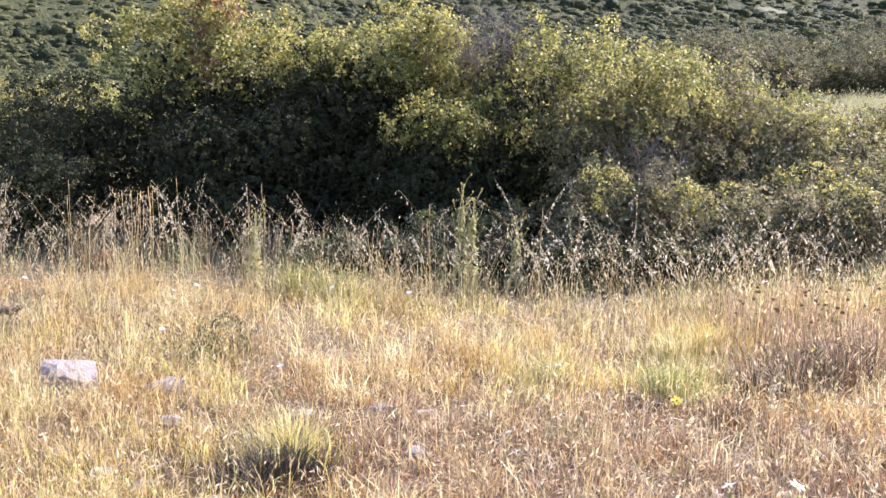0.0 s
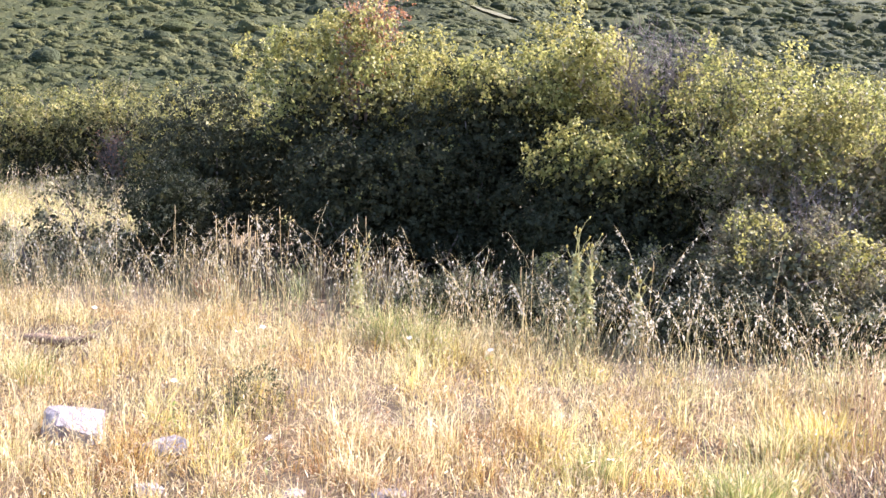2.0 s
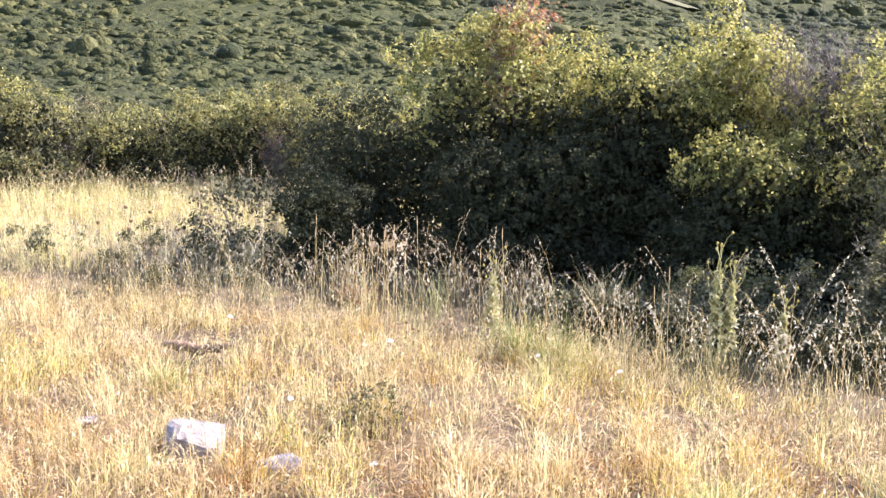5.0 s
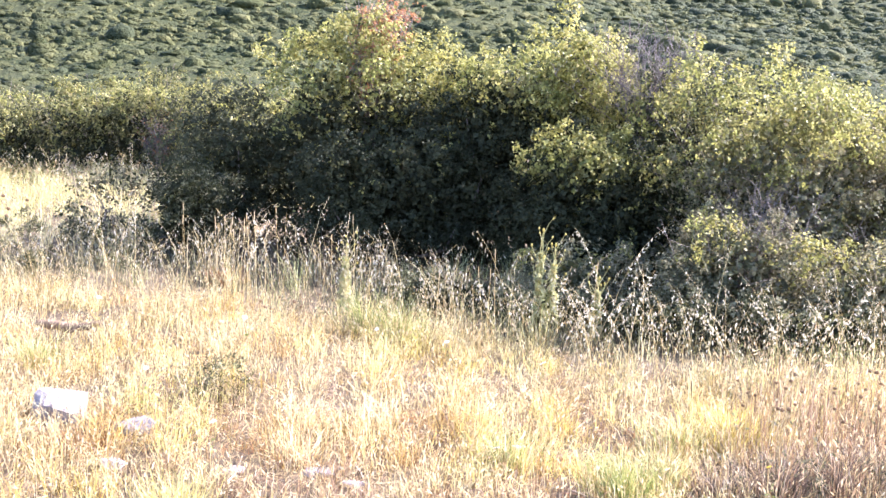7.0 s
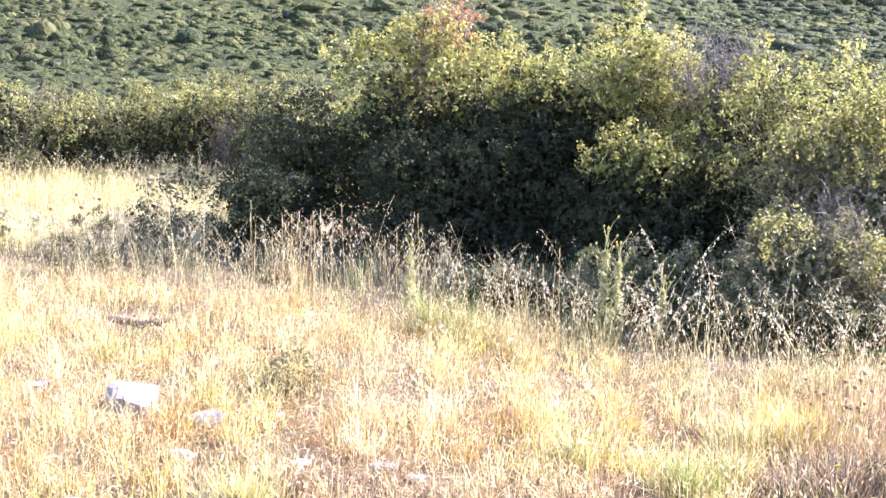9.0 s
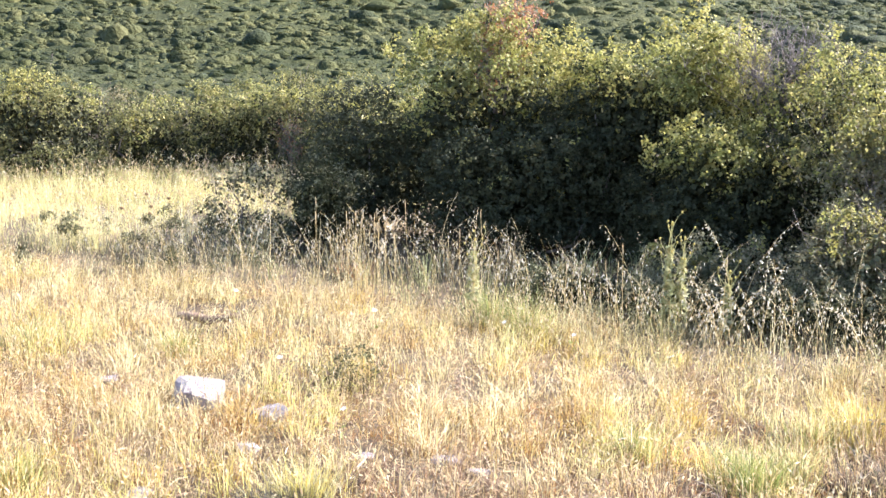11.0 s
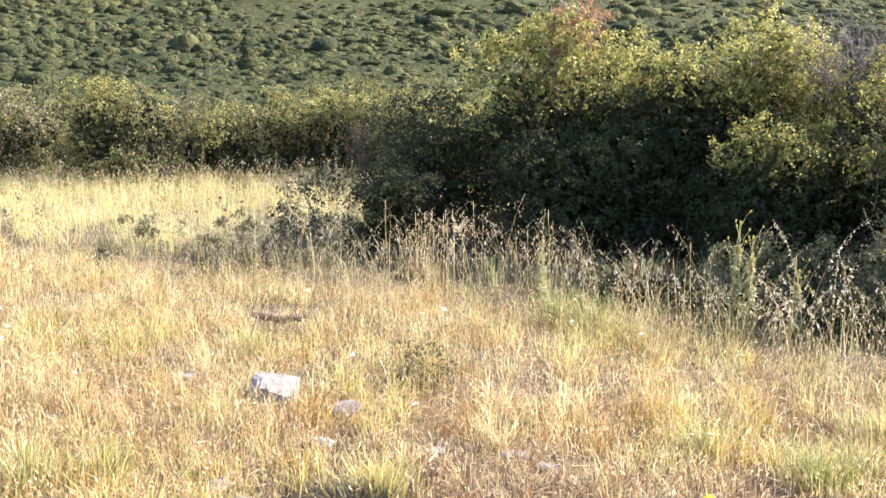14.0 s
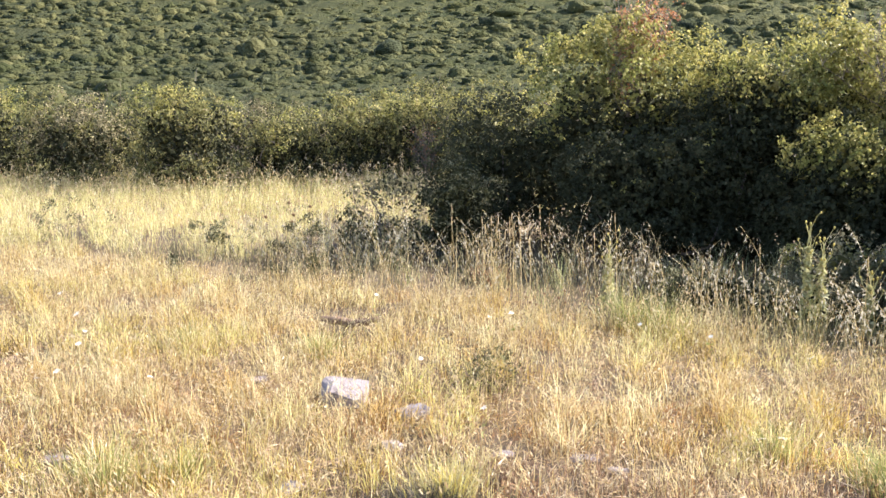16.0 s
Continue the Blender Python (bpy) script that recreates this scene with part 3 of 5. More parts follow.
def dead_shrub(x, y, z0, z1, r, label, seed, leaves=500, mats=(M_RUST,), shoots=34, stout=1.0):
    """Bare branching twigs that stand out of the thicket, with the last dry leaves on them."""
    rng = np.random.default_rng(seed)
    gz = float(ground_z(x, y))
    root = base("dead_shrub", (x, y, gz), label, "shrub", "dead shrubs of the thicket")
    part("stem", mesh_of("stem", *tube(bent(rng, (0, 0, -0.03), (0, 0, z0), 6, 0.05), np.linspace(0.025, 0.014, 6)), mats=[M_BARK], smooth=True), root)
    bits, tips = [], []
    for _ in range(shoots):
        a = np.array([0, 0, z0 - rng.uniform(0, 0.25)])
        e = np.array([*(rng.normal(size=2) * r * 0.55), z0 + (z1 - z0) * rng.uniform(0.45, 1.0)])
        path = bent(rng, a, e, 6, 0.13)
        bits.append(tube(path, np.linspace(0.0038, 0.0015, 6) * stout, 4))
        for _ in range(14):
            s = path[rng.integers(2, 6)]
            t = s + unit(rng.normal(size=3) * 0.6 + np.array([0, 0, 0.8])) * rng.uniform(0.08, 0.26)
            bits.append(tube(bent(rng, s, t, 4, 0.1), [0.0021, 0.0018, 0.0014, 0.0009], 3))
            tips.append(s + (t - s) * rng.random())
    tagged(part("twig_tangle", mesh_of("twig_tangle", *merged(bits), mats=[M_TWIG]), root, "bare purplish grey twigs"), kind="stuff")
    if leaves:
        tips = np.array(tips)
        p = tips[rng.integers(len(tips), size=leaves)] + rng.normal(size=(leaves, 3)) * 0.02
        v, q = leaf_verts(rng, p, np.tile([0, 0, 0.5], (leaves, 1)), 0.032, 0.32)
        part("leaves", mesh_of("leaves", v, q, mats=mats), root, "dry rust-red leaves")


dead_shrub(1.82, 10.10, 1.40, 2.08, 0.62, "dead leafless shrub of purplish grey twigs", 61, 0, shoots=58, stout=1.15)
dead_shrub(-0.56, 11.0, 1.80, 2.27, 0.34, "dying shrub with rust-red leaves on grey twigs", 62, 1900, shoots=24)
dead_shrub(-0.70, 10.78, 1.45, 1.92, 0.20, "dying shrub with pinkish grey twigs and a few dry leaves", 63, 300, shoots=9)
dead_shrub(2.45, 7.95, 0.35, 1.0, 0.45, "dead scrub with bare pale grey twigs", 64, 0, shoots=20, stout=0.55)
dead_shrub(-3.95, 15.3, 0.40, 0.80, 0.22, "scrub with rusty dead leaves at the field's edge", 65, 350)


# ---- hillside scrub ----
def cell_random(ix, iy, k):
    """A repeatable random number for each cell of a plan grid."""
    h = (ix * 374761393 + iy * 668265263 + k * 1442695041) & 0x7FFFFFFF
    h = ((h ^ (h >> 13)) * 1274126177) & 0x7FFFFFFF
    return ((h ^ (h >> 16)) & 0xFFFFF) / 1048575.0


def shrub_cover(x, y, cell, rlow, rhigh, flat, k0, miss):
    """Height of a cover of round shrubs, at most one in each cell of the plan."""
    best = np.zeros_like(x)
    cx, cy = np.floor(x / cell).astype(np.int64), np.floor(y / cell).astype(np.int64)
    for ox in (-1, 0, 1):
        for oy in (-1, 0, 1):
            ix, iy = cx + ox, cy + oy
            px, py = (ix + cell_random(ix, iy, k0)) * cell, (iy + cell_random(ix, iy, k0 + 1)) * cell
            r = rlow + (rhigh - rlow) * cell_random(ix, iy, k0 + 2) ** 1.5
            r = np.where(cell_random(ix, iy, k0 + 4) < miss, 0.01, r)
            h = r * flat * (0.6 + 0.7 * cell_random(ix, iy, k0 + 3))
            stretch = 0.75 + 0.5 * cell_random(ix, iy, k0 + 5)
            u = 1 - (((x - px) * stretch) ** 2 + ((y - py) / stretch) ** 2) / r**2
            z = h * np.sqrt(np.maximum(u, 0))
            best = np.maximum(best, z)
    return best


W_COVER, W_KIND = Waves(21, 26.0), Waves(23, 45.0)


def cover(x, y):
    """Height of the low undergrowth on the slopes."""
    z = shrub_cover(x, y, 2.4, 0.5, 1.25, 0.62, 1, 0.66)
    for args in ((1.15, 0.30, 0.80, 0.66, 11, 0.34), (0.62, 0.20, 0.46, 0.66, 31, 0.12)):
        z = np.maximum(z, shrub_cover(x, y, *args))
    lump = shrub_cover(x, y, 0.40, 0.17, 0.38, 0.75, 51, 0.1)
    return (z + 0.55 * lump * smooth01(0.1, 0.35, z)) * (0.62 + 0.38 * smooth01(-0.5, 0.5, W_COVER(x, y)))


CLEARINGS = [(76.3, 131.5, 2.2, 2.6), (6.1, 85.0, 1.7, 1.3)]


def slope_shrubs(rng):
    """Places, sizes and kinds of the round shrubs that cover the slopes; they stand wider apart far off."""
    out = []
    for step, low, high, share in ((1.7, 0.40, 0.95, 0.34), (0.95, 0.26, 0.58, 0.95), (0.66, 0.17, 0.38, 0.95)):
        r = 20.0
        while r < 190.0:
            grow = max(1.0, r / 58.0)
            gap = step * grow
            a = np.arange(math.radians(-40), math.radians(40), gap / r)
            a = a + rng.uniform(-0.5, 0.5, len(a)) * gap / r
            d = r + rng.uniform(-0.5, 0.5, len(a)) * gap
            x, y = d * np.sin(a), d * np.cos(a)
            size = (low + (high - low) * rng.random(len(a)) ** 1.6) * grow ** 0.75
            tall = rng.uniform(0.58, 1.0, len(a)) * (0.62 + 0.38 * smooth01(-0.5, 0.5, W_COVER(x, y)))
            ok = rng.random(len(a)) < share * (0.45 + 0.55 * smooth01(-0.5, 0.3, W_COVER(x + 9, y))) * (1.0 if step < 1.5 else 1.7 * smooth01(-0.3, 0.4, W_KIND(x, 2 * y)))
            ok &= ~((x > 3.5) & (y < 30)) & (y > 18.0) & ((d < 112) | (x > 0.03 * y))
            for cx, cy, rx, ry in CLEARINGS:
                ok &= np.hypot((x - cx) / (rx + 0.4), (y - cy) / (ry + 2.5)) > 1
            out.append(np.stack([x, y, size, tall, d], 1)[ok])
            r += gap
    return np.concatenate(out)


def hillside():
    rng = np.random.default_rng(71)
    # low undergrowth between the shrubs
    az = np.arange(-40.0, 40.0, 0.30)
    rr = 17.0 * np.exp(np.arange(0, math.log(250 / 17.0), 0.012))
    ga, gr = np.meshgrid(np.radians(az), rr)
    x, y = gr * np.sin(ga), gr * np.cos(ga)
    z = 0.28 * cover(x, y) + rng.normal(0, 1, x.shape) * 0.035
    v = np.stack([x, y, ground_z(x, y) + z - 0.05], -1).reshape(-1, 3)
    nx = x.shape[1]
    i = (np.arange(x.shape[0] - 1)[:, None] * nx + np.arange(nx - 1)).ravel()
    q = np.stack([i, i + 1, i + nx + 1, i + nx], 1)
    at = v[q[:, 0]]
    open_spot = np.zeros(len(q), bool)
    for cx, cy, rx, ry in CLEARINGS:
        open_spot |= np.hypot((at[:, 0] - cx) / (rx + 0.3), (at[:, 1] - cy) / (ry + 0.8)) < 1
    q = q[~((at[:, 0] > 3.5) & (at[:, 1] < 20)) & (at[:, 1] > np.where(at[:, 0] < -1.5, 16.4, 17)) & ~open_spot]
    low_kind = np.where(rng.random(len(q)) < 0.35, 2, 0)
    # the shrubs themselves: lumpy domes
    shrubs = slope_shrubs(rng)
    n = len(shrubs)
    sx, sy, size, tall, dist = shrubs.T
    sz = ground_z(sx, sy) - 0.08
    who = rng.random(n)
    # extra dark blue-green shrubs to the right paint that slope's bluish distance haze
    aside = smooth01(0.06, 0.14, sx / np.maximum(sy, 20))
    kind = np.where(who < 0.10 + 0.12 * smooth01(-0.2, 0.5, W_KIND(sx, sy)) + 0.35 * aside, 1, np.where(who > 0.90 - 0.38 * smooth01(-0.4, 0.6, W_KIND(0.6 * sx + 40, 1.6 * sy)), 2, 0))
    ring, polar = 6, np.radians([40.0, 70.0, 96.0])
    turn = np.arange(ring) * 2 * np.pi / ring
    form = np.concatenate([[[0, 0, 1.0]], np.stack([np.outer(np.sin(polar), np.cos(turn)), np.outer(np.sin(polar), np.sin(turn)), np.repeat(np.cos(polar)[:, None], ring, 1)], -1).reshape(-1, 3)])
    lump = rng.uniform(0.62, 1.22, (n, len(form), 1))
    stretch = np.stack([rng.uniform(0.8, 1.3, n), rng.uniform(0.8, 1.2, n), tall], 1)[:, None]
    dome = form[None] * lump * stretch * size[:, None, None] + np.stack([sx, sy, sz], 1)[:, None]
    j = np.arange(ring)
    k = (j + 1) % ring
    fan = np.stack([0 * j, 1 + j, 1 + k], 1)
    band = np.concatenate([np.stack([1 + o + j, 1 + o + ring + j, 1 + o + ring + k, 1 + o + k], 1) for o in (0, ring)])
    off = (np.arange(n) * len(form))[:, None, None] + len(v)
    tris = (fan[None] + off).reshape(-1, 3)
    quads = (band[None] + off).reshape(-1, 4)
    # leaf sprays standing out of the domes
    m = 85000
    pick = rng.choice(n, m, p=(w := size**2 / dist**1.2) / w.sum())
    way = sphere_dirs(rng, m)
    way[:, 2] = np.abs(way[:, 2])
    p = way * (stretch[pick, 0] * size[pick, None]) * rng.uniform(0.88, 1.18, (m, 1)) + np.stack([sx, sy, sz], 1)[pick]
    lv, lq = leaf_verts(rng, p, way, np.clip(0.0019 * dist[pick], 0.045, 0.26), 0.45, 0.9)
    verts = np.concatenate([v, dome.reshape(-1, 3), lv])
    me = mesh_of("hillside_scrub", verts, np.concatenate([q, quads, lq + len(v) + dome.size // 3]), tris, mats=[M_HILLLEAF, M_HILLDARK, M_HILLPALE],
                 mat_q=np.concatenate([low_kind, np.repeat(kind, len(band)), kind[pick]]).astype(np.int32), mat_t=np.repeat(kind, ring).astype(np.int32), smooth=True)
    tagged(new("hillside_scrub", me), "dense green scrub covering the far hillside", "scrub", kind="stuff")


hillside()


def far_clearing(x0, y0, rx, ry):
    """A bare pale field that lies open between the scrub, draped over the slope."""
    a, r = np.meshgrid(np.linspace(0, 2 * np.pi, 25), np.linspace(0, 1, 7))
    r = r * (1 + 0.12 * np.sin(3 * a) + 0.08 * np.sin(5 * a + 1))
    x, y = x0 + rx * r * np.cos(a), y0 + ry * r * np.sin(a)
    v = np.stack([x, y, ground_z(x, y) + 0.1], -1).reshape(-1, 3)
    i = (np.arange(6)[:, None] * 25 + np.arange(24)).ravel()
    me = mesh_of("far_clearing", v, np.stack([i, i + 25, i + 26, i + 1], 1), mats=[M_CLEARING], smooth=True)
    tagged(new("far_clearing", me), "pale dry clearing between scrub on the hillside", "field", kind="structure")


for spot in CLEARINGS:
    far_clearing(*spot)


STONES = [
    (-1.68, 5.36, 0.25, 0.17, 0.19, "whitish limestone block lying in the dry grass", 24, 0.30, 6, 6),
    (-1.24, 5.20, 0.22, 0.13, 0.085, "flat pale limestone slab lying in the dry grass", 2, 0.2, -5),
    (-1.22, 4.75, 0.11, 0.08, 0.050, "small white stone half sunk in the grass", 3, 0.3, 20),
    (-0.29, 4.76, 0.15, 0.10, 0.050, "small pinkish white stone sunk in the ground", 4, 0.5, 0),
    (-0.12, 4.63, 0.10, 0.08, 0.048, "small grey stone sunk in the ground", 5, 0.5, 40),
    (-0.66, 4.72, 0.10, 0.07, 0.045, "small weathered stone in the grass", 6, 0.4, 15),
    (-1.50, 4.14, 0.12, 0.08, 0.045, "flat white stone between grass tufts", 7, 0.3, 60),
    (-2.72, 4.22, 0.13, 0.09, 0.040, "weathered pinkish stone in the grass", 8, 0.4, 10),
    (-2.33, 5.70, 0.10, 0.09, 0.034, "small pale stone in the grass", 9, 0.45, 33),
    (-0.29, 4.11, 0.09, 0.07, 0.055, "small bluish grey stone in the rusty grass", 10, 0.3, 70),
    (-1.36, 4.02, 0.14, 0.10, 0.042, "flat bleached stone in the grass", 11, 0.35, -20),
    (-1.10, 3.78, 0.15, 0.09, 0.045, "flat pale stone in the grass", 12, 0.35, 30),
]


def bare_of_stone(x, y):
    """False where no grass grows: on the stones and on the bitten-down strip before each of them."""
    ok = np.ones(len(x), bool)
    for sx, sy, a, b, *_ in STONES:
        ok &= np.hypot((x - sx) / (0.46 * a), (y - sy + 0.02) / (0.5 * b + 0.03)) > 1
    ok &= np.hypot((x + 0.85) / 0.30, (y - 3.93) / 0.15) > 1       # nor in the dark matted tuft
    return ok & (np.hypot((x + 2.19) / 0.24, (y - 6.88) / 0.10) > 1)       # nor under the dead branch


# ---- dry grass ----
def blades(rng, x, y, length, width, lean=0.35, droop=0.5, a=None):
    """Curved grass blades rooted on the ground: five corners, a quad and a tip each."""
    n = len(x)
    b = np.stack([x, y, ground_z(x, y) - 0.01], 1)
    a = rng.uniform(0, 2 * np.pi, n) if a is None else a
    flat = np.stack([np.cos(a), np.sin(a), 0 * a], 1)
    tilt = np.abs(rng.normal(0, lean, n))
    up = np.stack([flat[:, 0] * np.sin(tilt), flat[:, 1] * np.sin(tilt), np.cos(tilt)], 1)
    mid = b + up * (length * 0.55)[:, None]
    tip = mid + unit(up + flat * (droop * rng.uniform(0, 1.6, n))[:, None] - np.array([0, 0, 0.25]) * rng.uniform(0, droop * 2, (n, 1))) * (length * 0.45)[:, None]
    f = rng.uniform(0, 2 * np.pi, n)
    s = np.stack([np.cos(f), np.sin(f), 0 * f], 1) * (width * 0.5)[:, None]
    v = np.stack([b - s, b + s, mid + s * 0.8, mid - s * 0.8, tip], 1).reshape(-1, 3)
    i = np.arange(n) * 5
    return v, np.stack([i, i + 1, i + 2, i + 3], 1), np.stack([i + 3, i + 2, i + 4], 1), tip, unit(tip - mid)


def seed_heads(rng, tip, way, length, width):
    """Slim spindle-shaped heads of two crossed leaves at the blade tips."""
    n = len(tip)
    s = unit(np.cross(way, rng.normal(size=(n, 3))))
    t = np.cross(way, s)
    ln, w = length[:, None], width[:, None]
    p = tip - way * ln * 0.2
    a = np.stack([p, p + way * ln * 0.45 + s * w, p + way * ln, p + way * ln * 0.45 - s * w], 1)
    b = np.stack([p, p + way * ln * 0.45 + t * w, p + way * ln, p + way * ln * 0.45 - t * w], 1)
    v = np.concatenate([a, b], 1).reshape(-1, 3)
    return v, np.arange(8 * n).reshape(-1, 4)


def grass(name, label, n, xr, yr, length, width, mats, seed, heads=0.3, keep=None, lean=0.35, droop=0.5, head=(0.028, 0.0028), fan=None, tuft=12, spread=0.03):
    """A stand of grass. fan: widens with distance like the view of a valley floor (half-width per metre)."""
    rng = np.random.default_rng(seed)
    m = n // tuft
    y = rng.uniform(*yr, m) if fan is None else np.sqrt(rng.uniform(yr[0] ** 2, yr[1] ** 2, m))
    x = rng.uniform(*xr, m) if fan is None else y * rng.uniform(*fan, m)
    stay = rng.random(m) < 0.22 + 0.78 * smooth01(-0.40, 0.45, W_CLUMP(x, y) + 0.5 * W_PATCH(x, y))
    if keep is not None:
        stay &= keep(x, y)
    stay &= bare_of_stone(x, y)
    x, y = x[stay], y[stay]
    tall = np.repeat(rng.uniform(0.65, 1.25, len(x)), tuft)
    x, y = np.repeat(x, tuft), np.repeat(y, tuft)
    n = len(x)
    dx, dy = rng.normal(0, spread, n), rng.normal(0, spread, n)
    x, y = x + dx, y + dy
    ln = rng.uniform(*length, n) * (0.75 + 0.35 * smooth01(-1, 1, W_PATCH(x, y))) * tall
    v, q, t, tip, way = blades(rng, x, y, ln, rng.uniform(*width, n), lean, droop, np.arctan2(dy, dx) + rng.normal(0, 0.9, n))
    has = rng.random(n) < heads
    hv, hq = seed_heads(rng, tip[has], way[has], rng.uniform(0.7, 1.3, has.sum()) * head[0], rng.uniform(0.7, 1.4, has.sum()) * head[1])
    qq = np.concatenate([q, hq + len(v)])
    mq = np.concatenate([np.zeros(len(q)), np.ones(len(hq))]).astype(np.int32)
    me = mesh_of(name, np.concatenate([v, hv]), qq, t, mats=mats, mat_q=mq)
    return tagged(new(name, me), label, "grass", kind="stuff")


def thatch(name, label, n, yr, fan, length, width, mats, seed, keep=None):
    """Broken straw lying loosely on the ground and across one another."""
    rng = np.random.default_rng(seed)
    y = np.sqrt(rng.uniform(yr[0] ** 2, yr[1] ** 2, n))
    x = y * rng.uniform(*fan, n)
    ok = rng.random(n) < 0.10 + 0.90 * smooth01(-0.3, 0.5, W_CLUMP(x + 3, y) + 0.6 * W_PATCH(x, y + 5))
    if keep is not None:
        ok &= keep(x, y)
    ok &= bare_of_stone(x, y)
    x, y = x[ok], y[ok]
    n = len(x)
    a, tilt = rng.uniform(0, 6.28, n), rng.normal(0.12, 0.22, n)
    d = np.stack([np.cos(a) * np.cos(tilt), np.sin(a) * np.cos(tilt), np.sin(tilt)], 1) * (rng.uniform(*length, n) * 0.5)[:, None]
    s = np.stack([-np.sin(a), np.cos(a), rng.normal(0, 0.5, n)], 1) * (rng.uniform(*width, n) * 0.5)[:, None]
    c = np.stack([x, y, ground_z(x, y) + rng.uniform(0.006, 0.07, n)], 1)
    bow = np.array([0, 0, 1.0]) * rng.uniform(-0.1, 0.25, (n, 1)) * np.linalg.norm(d, axis=1, keepdims=True)
    v = np.stack([c - d - s, c - d + s, c + s + bow, c - s + bow, c + d], 1).reshape(-1, 3)
    i = np.arange(n) * 5
    me = mesh_of(name, v, np.stack([i, i + 1, i + 2, i + 3], 1), np.stack([i + 3, i + 2, i + 4], 1), mats=mats)
    return tagged(new(name, me), label, "grass", kind="stuff")


def oat_edge(x):
    """How far off the tall oats begin, across the meadow."""
    return np.interp(x, [-6, -3.7, -2.2, -1.4, -0.1, 0.6, 1.1, 1.5, 2.1, 2.7, 5], [9.4, 8.5, 8.05, 7.95, 7.3, 6.7, 6.25, 6.15, 6.0, 6.2, 6.2])


def in_brown(x, y):
    """The patch of short reddish brown grass where the meadow is driest."""
    return smooth01(1.15, 0.75, np.hypot((x - 0.75) / 1.25, (y - 3.55) / 0.85) + 0.18 * W_PATCH(x, y)) + 0.55 * smooth01(1.1, 0.8, np.hypot((x + 0.35) / 0.5, (y - 4.2) / 0.7))


grass("brown_grass", "short reddish brown dried grass", 26000, (-0.9, 2.3), (2.5, 4.9), (0.06, 0.17), (0.0025, 0.005), [M_BROWN, M_SEED], 86, 0.22, lean=0.6, droop=0.9,
      keep=lambda x, y: in_brown(x, y) > 0.3)
grass("meadow_grass", "short dry golden grass with pale seed heads", 190000, (0, 0), (2.3, 9.6), (0.09, 0.26), (0.0022, 0.0046), [M_STRAW, M_SEED], 81, 0.24, lean=0.60, droop=0.9,
      keep=lambda x, y: (y < oat_edge(x) + 0.10 + 0.32 * smooth01(-0.6, 0.3, x)) & ~((x > 1.5) & (y > 4.3) & (y < 5.9) & (W_CLUMP(x, y) < 0.25)) & ((in_brown(x, y) < 0.5) | (W_CLUMP(1.7 * x, 1.7 * y + 2) > 0.45)), fan=(-0.85, 0.95))
grass("rusty_grass", "short rust-tinged dry grass and litter", 66000, (0, 0), (2.2, 5.6), (0.05, 0.17), (0.0022, 0.0044), [M_STRAW_NEAR, M_SEED], 82, 0.24,
      lean=0.85, droop=1.0, fan=(-0.85, 0.95))
grass("withered_grass", "short matted brown grass between the straw", 17000, (0, 0), (2.4, 8.2), (0.05, 0.15), (0.0025, 0.005), [M_BROWN, M_SEED], 93, 0.1, lean=0.7, droop=0.9,
      fan=(-0.85, 0.7), keep=lambda x, y: (W_PATCH(1.4 * x + 3, 1.4 * y) > 0.12) & (y < oat_edge(x)))
grass("field_grass", "tall pale dry grass filling the field", 84000, (-13, -0.6), (8.3, 16.4), (0.18, 0.40), (0.0028, 0.0055), [M_FIELD, M_SEED], 83, 0.28, lean=0.38,
      head=(0.04, 0.006), keep=lambda x, y: (y > np.maximum(oat_edge(x), 9.4)) & ~((x > -2.6) & (y < 13) & (y > 9)) & (x < -0.3 - 0.13 * (y - 9)) & (np.hypot((x + 3.45) / 1.35, (y - 9.05) / 0.45) > 1))
grass("rise_grass", "pale dry grass on the rise", 46000, (4.2, 15), (8.0, 20.0), (0.14, 0.30), (0.005, 0.010), [M_RISE, M_RISE], 84, 0.3, lean=0.3, head=(0.04, 0.006),
      keep=lambda x, y: (x > 4.4 + 0.6 * smooth01(9, 13, y)) & (x < 0.75 * y), spread=0.08)
grass("oat_straw", "upright golden brown stems of dried oats", 1900, (-4.0, 4.6), (5.6, 10.4), (0.30, 0.62), (0.0022, 0.0042), [M_OATSTEM, M_SPIKELET], 87, 0.45, lean=0.24, droop=0.55,
      keep=lambda x, y: (y > oat_edge(x) - 0.12) & (y < oat_edge(x) + 0.55), head=(0.035, 0.0034), tuft=4, spread=0.06)
grass("tall_straw", "loose stand of tall pale dry stems", 2200, (1.9, 4.4), (4.5, 6.5), (0.22, 0.40), (0.0022, 0.004), [M_OATSTEM, M_SEED], 88, 0.5, lean=0.16, droop=0.35,
      keep=lambda x, y: (y < oat_edge(x) + 0.2) & (x > 1.3 + 0.25 * (y - 4.5)), head=(0.045, 0.0035), tuft=5, spread=0.06)
grass("brown_stalks", "stiff upright brown dead stalks", 2600, (1.55, 3.1), (4.7, 5.9), (0.26, 0.44), (0.0024, 0.0042), [M_BROWN, M_SEED], 97, 0.25, lean=0.10, droop=0.15,
      keep=lambda x, y: x > 1.5 + 0.35 * (y - 4.7), head=(0.022, 0.004), tuft=4, spread=0.05)
grass("seeding_grass", "thin scattered dry stems with small seed heads", 27000, (0, 0), (2.6, 8.6), (0.20, 0.40), (0.0013, 0.0024), [M_OATSTEM, M_SEED], 96, 0.75, lean=0.30, droop=0.6,
      keep=lambda x, y: y < oat_edge(x) + 0.05 + 0.25 * smooth01(-0.6, 0.3, x), head=(0.030, 0.0030), fan=(-0.85, 0.95), tuft=4, spread=0.06)
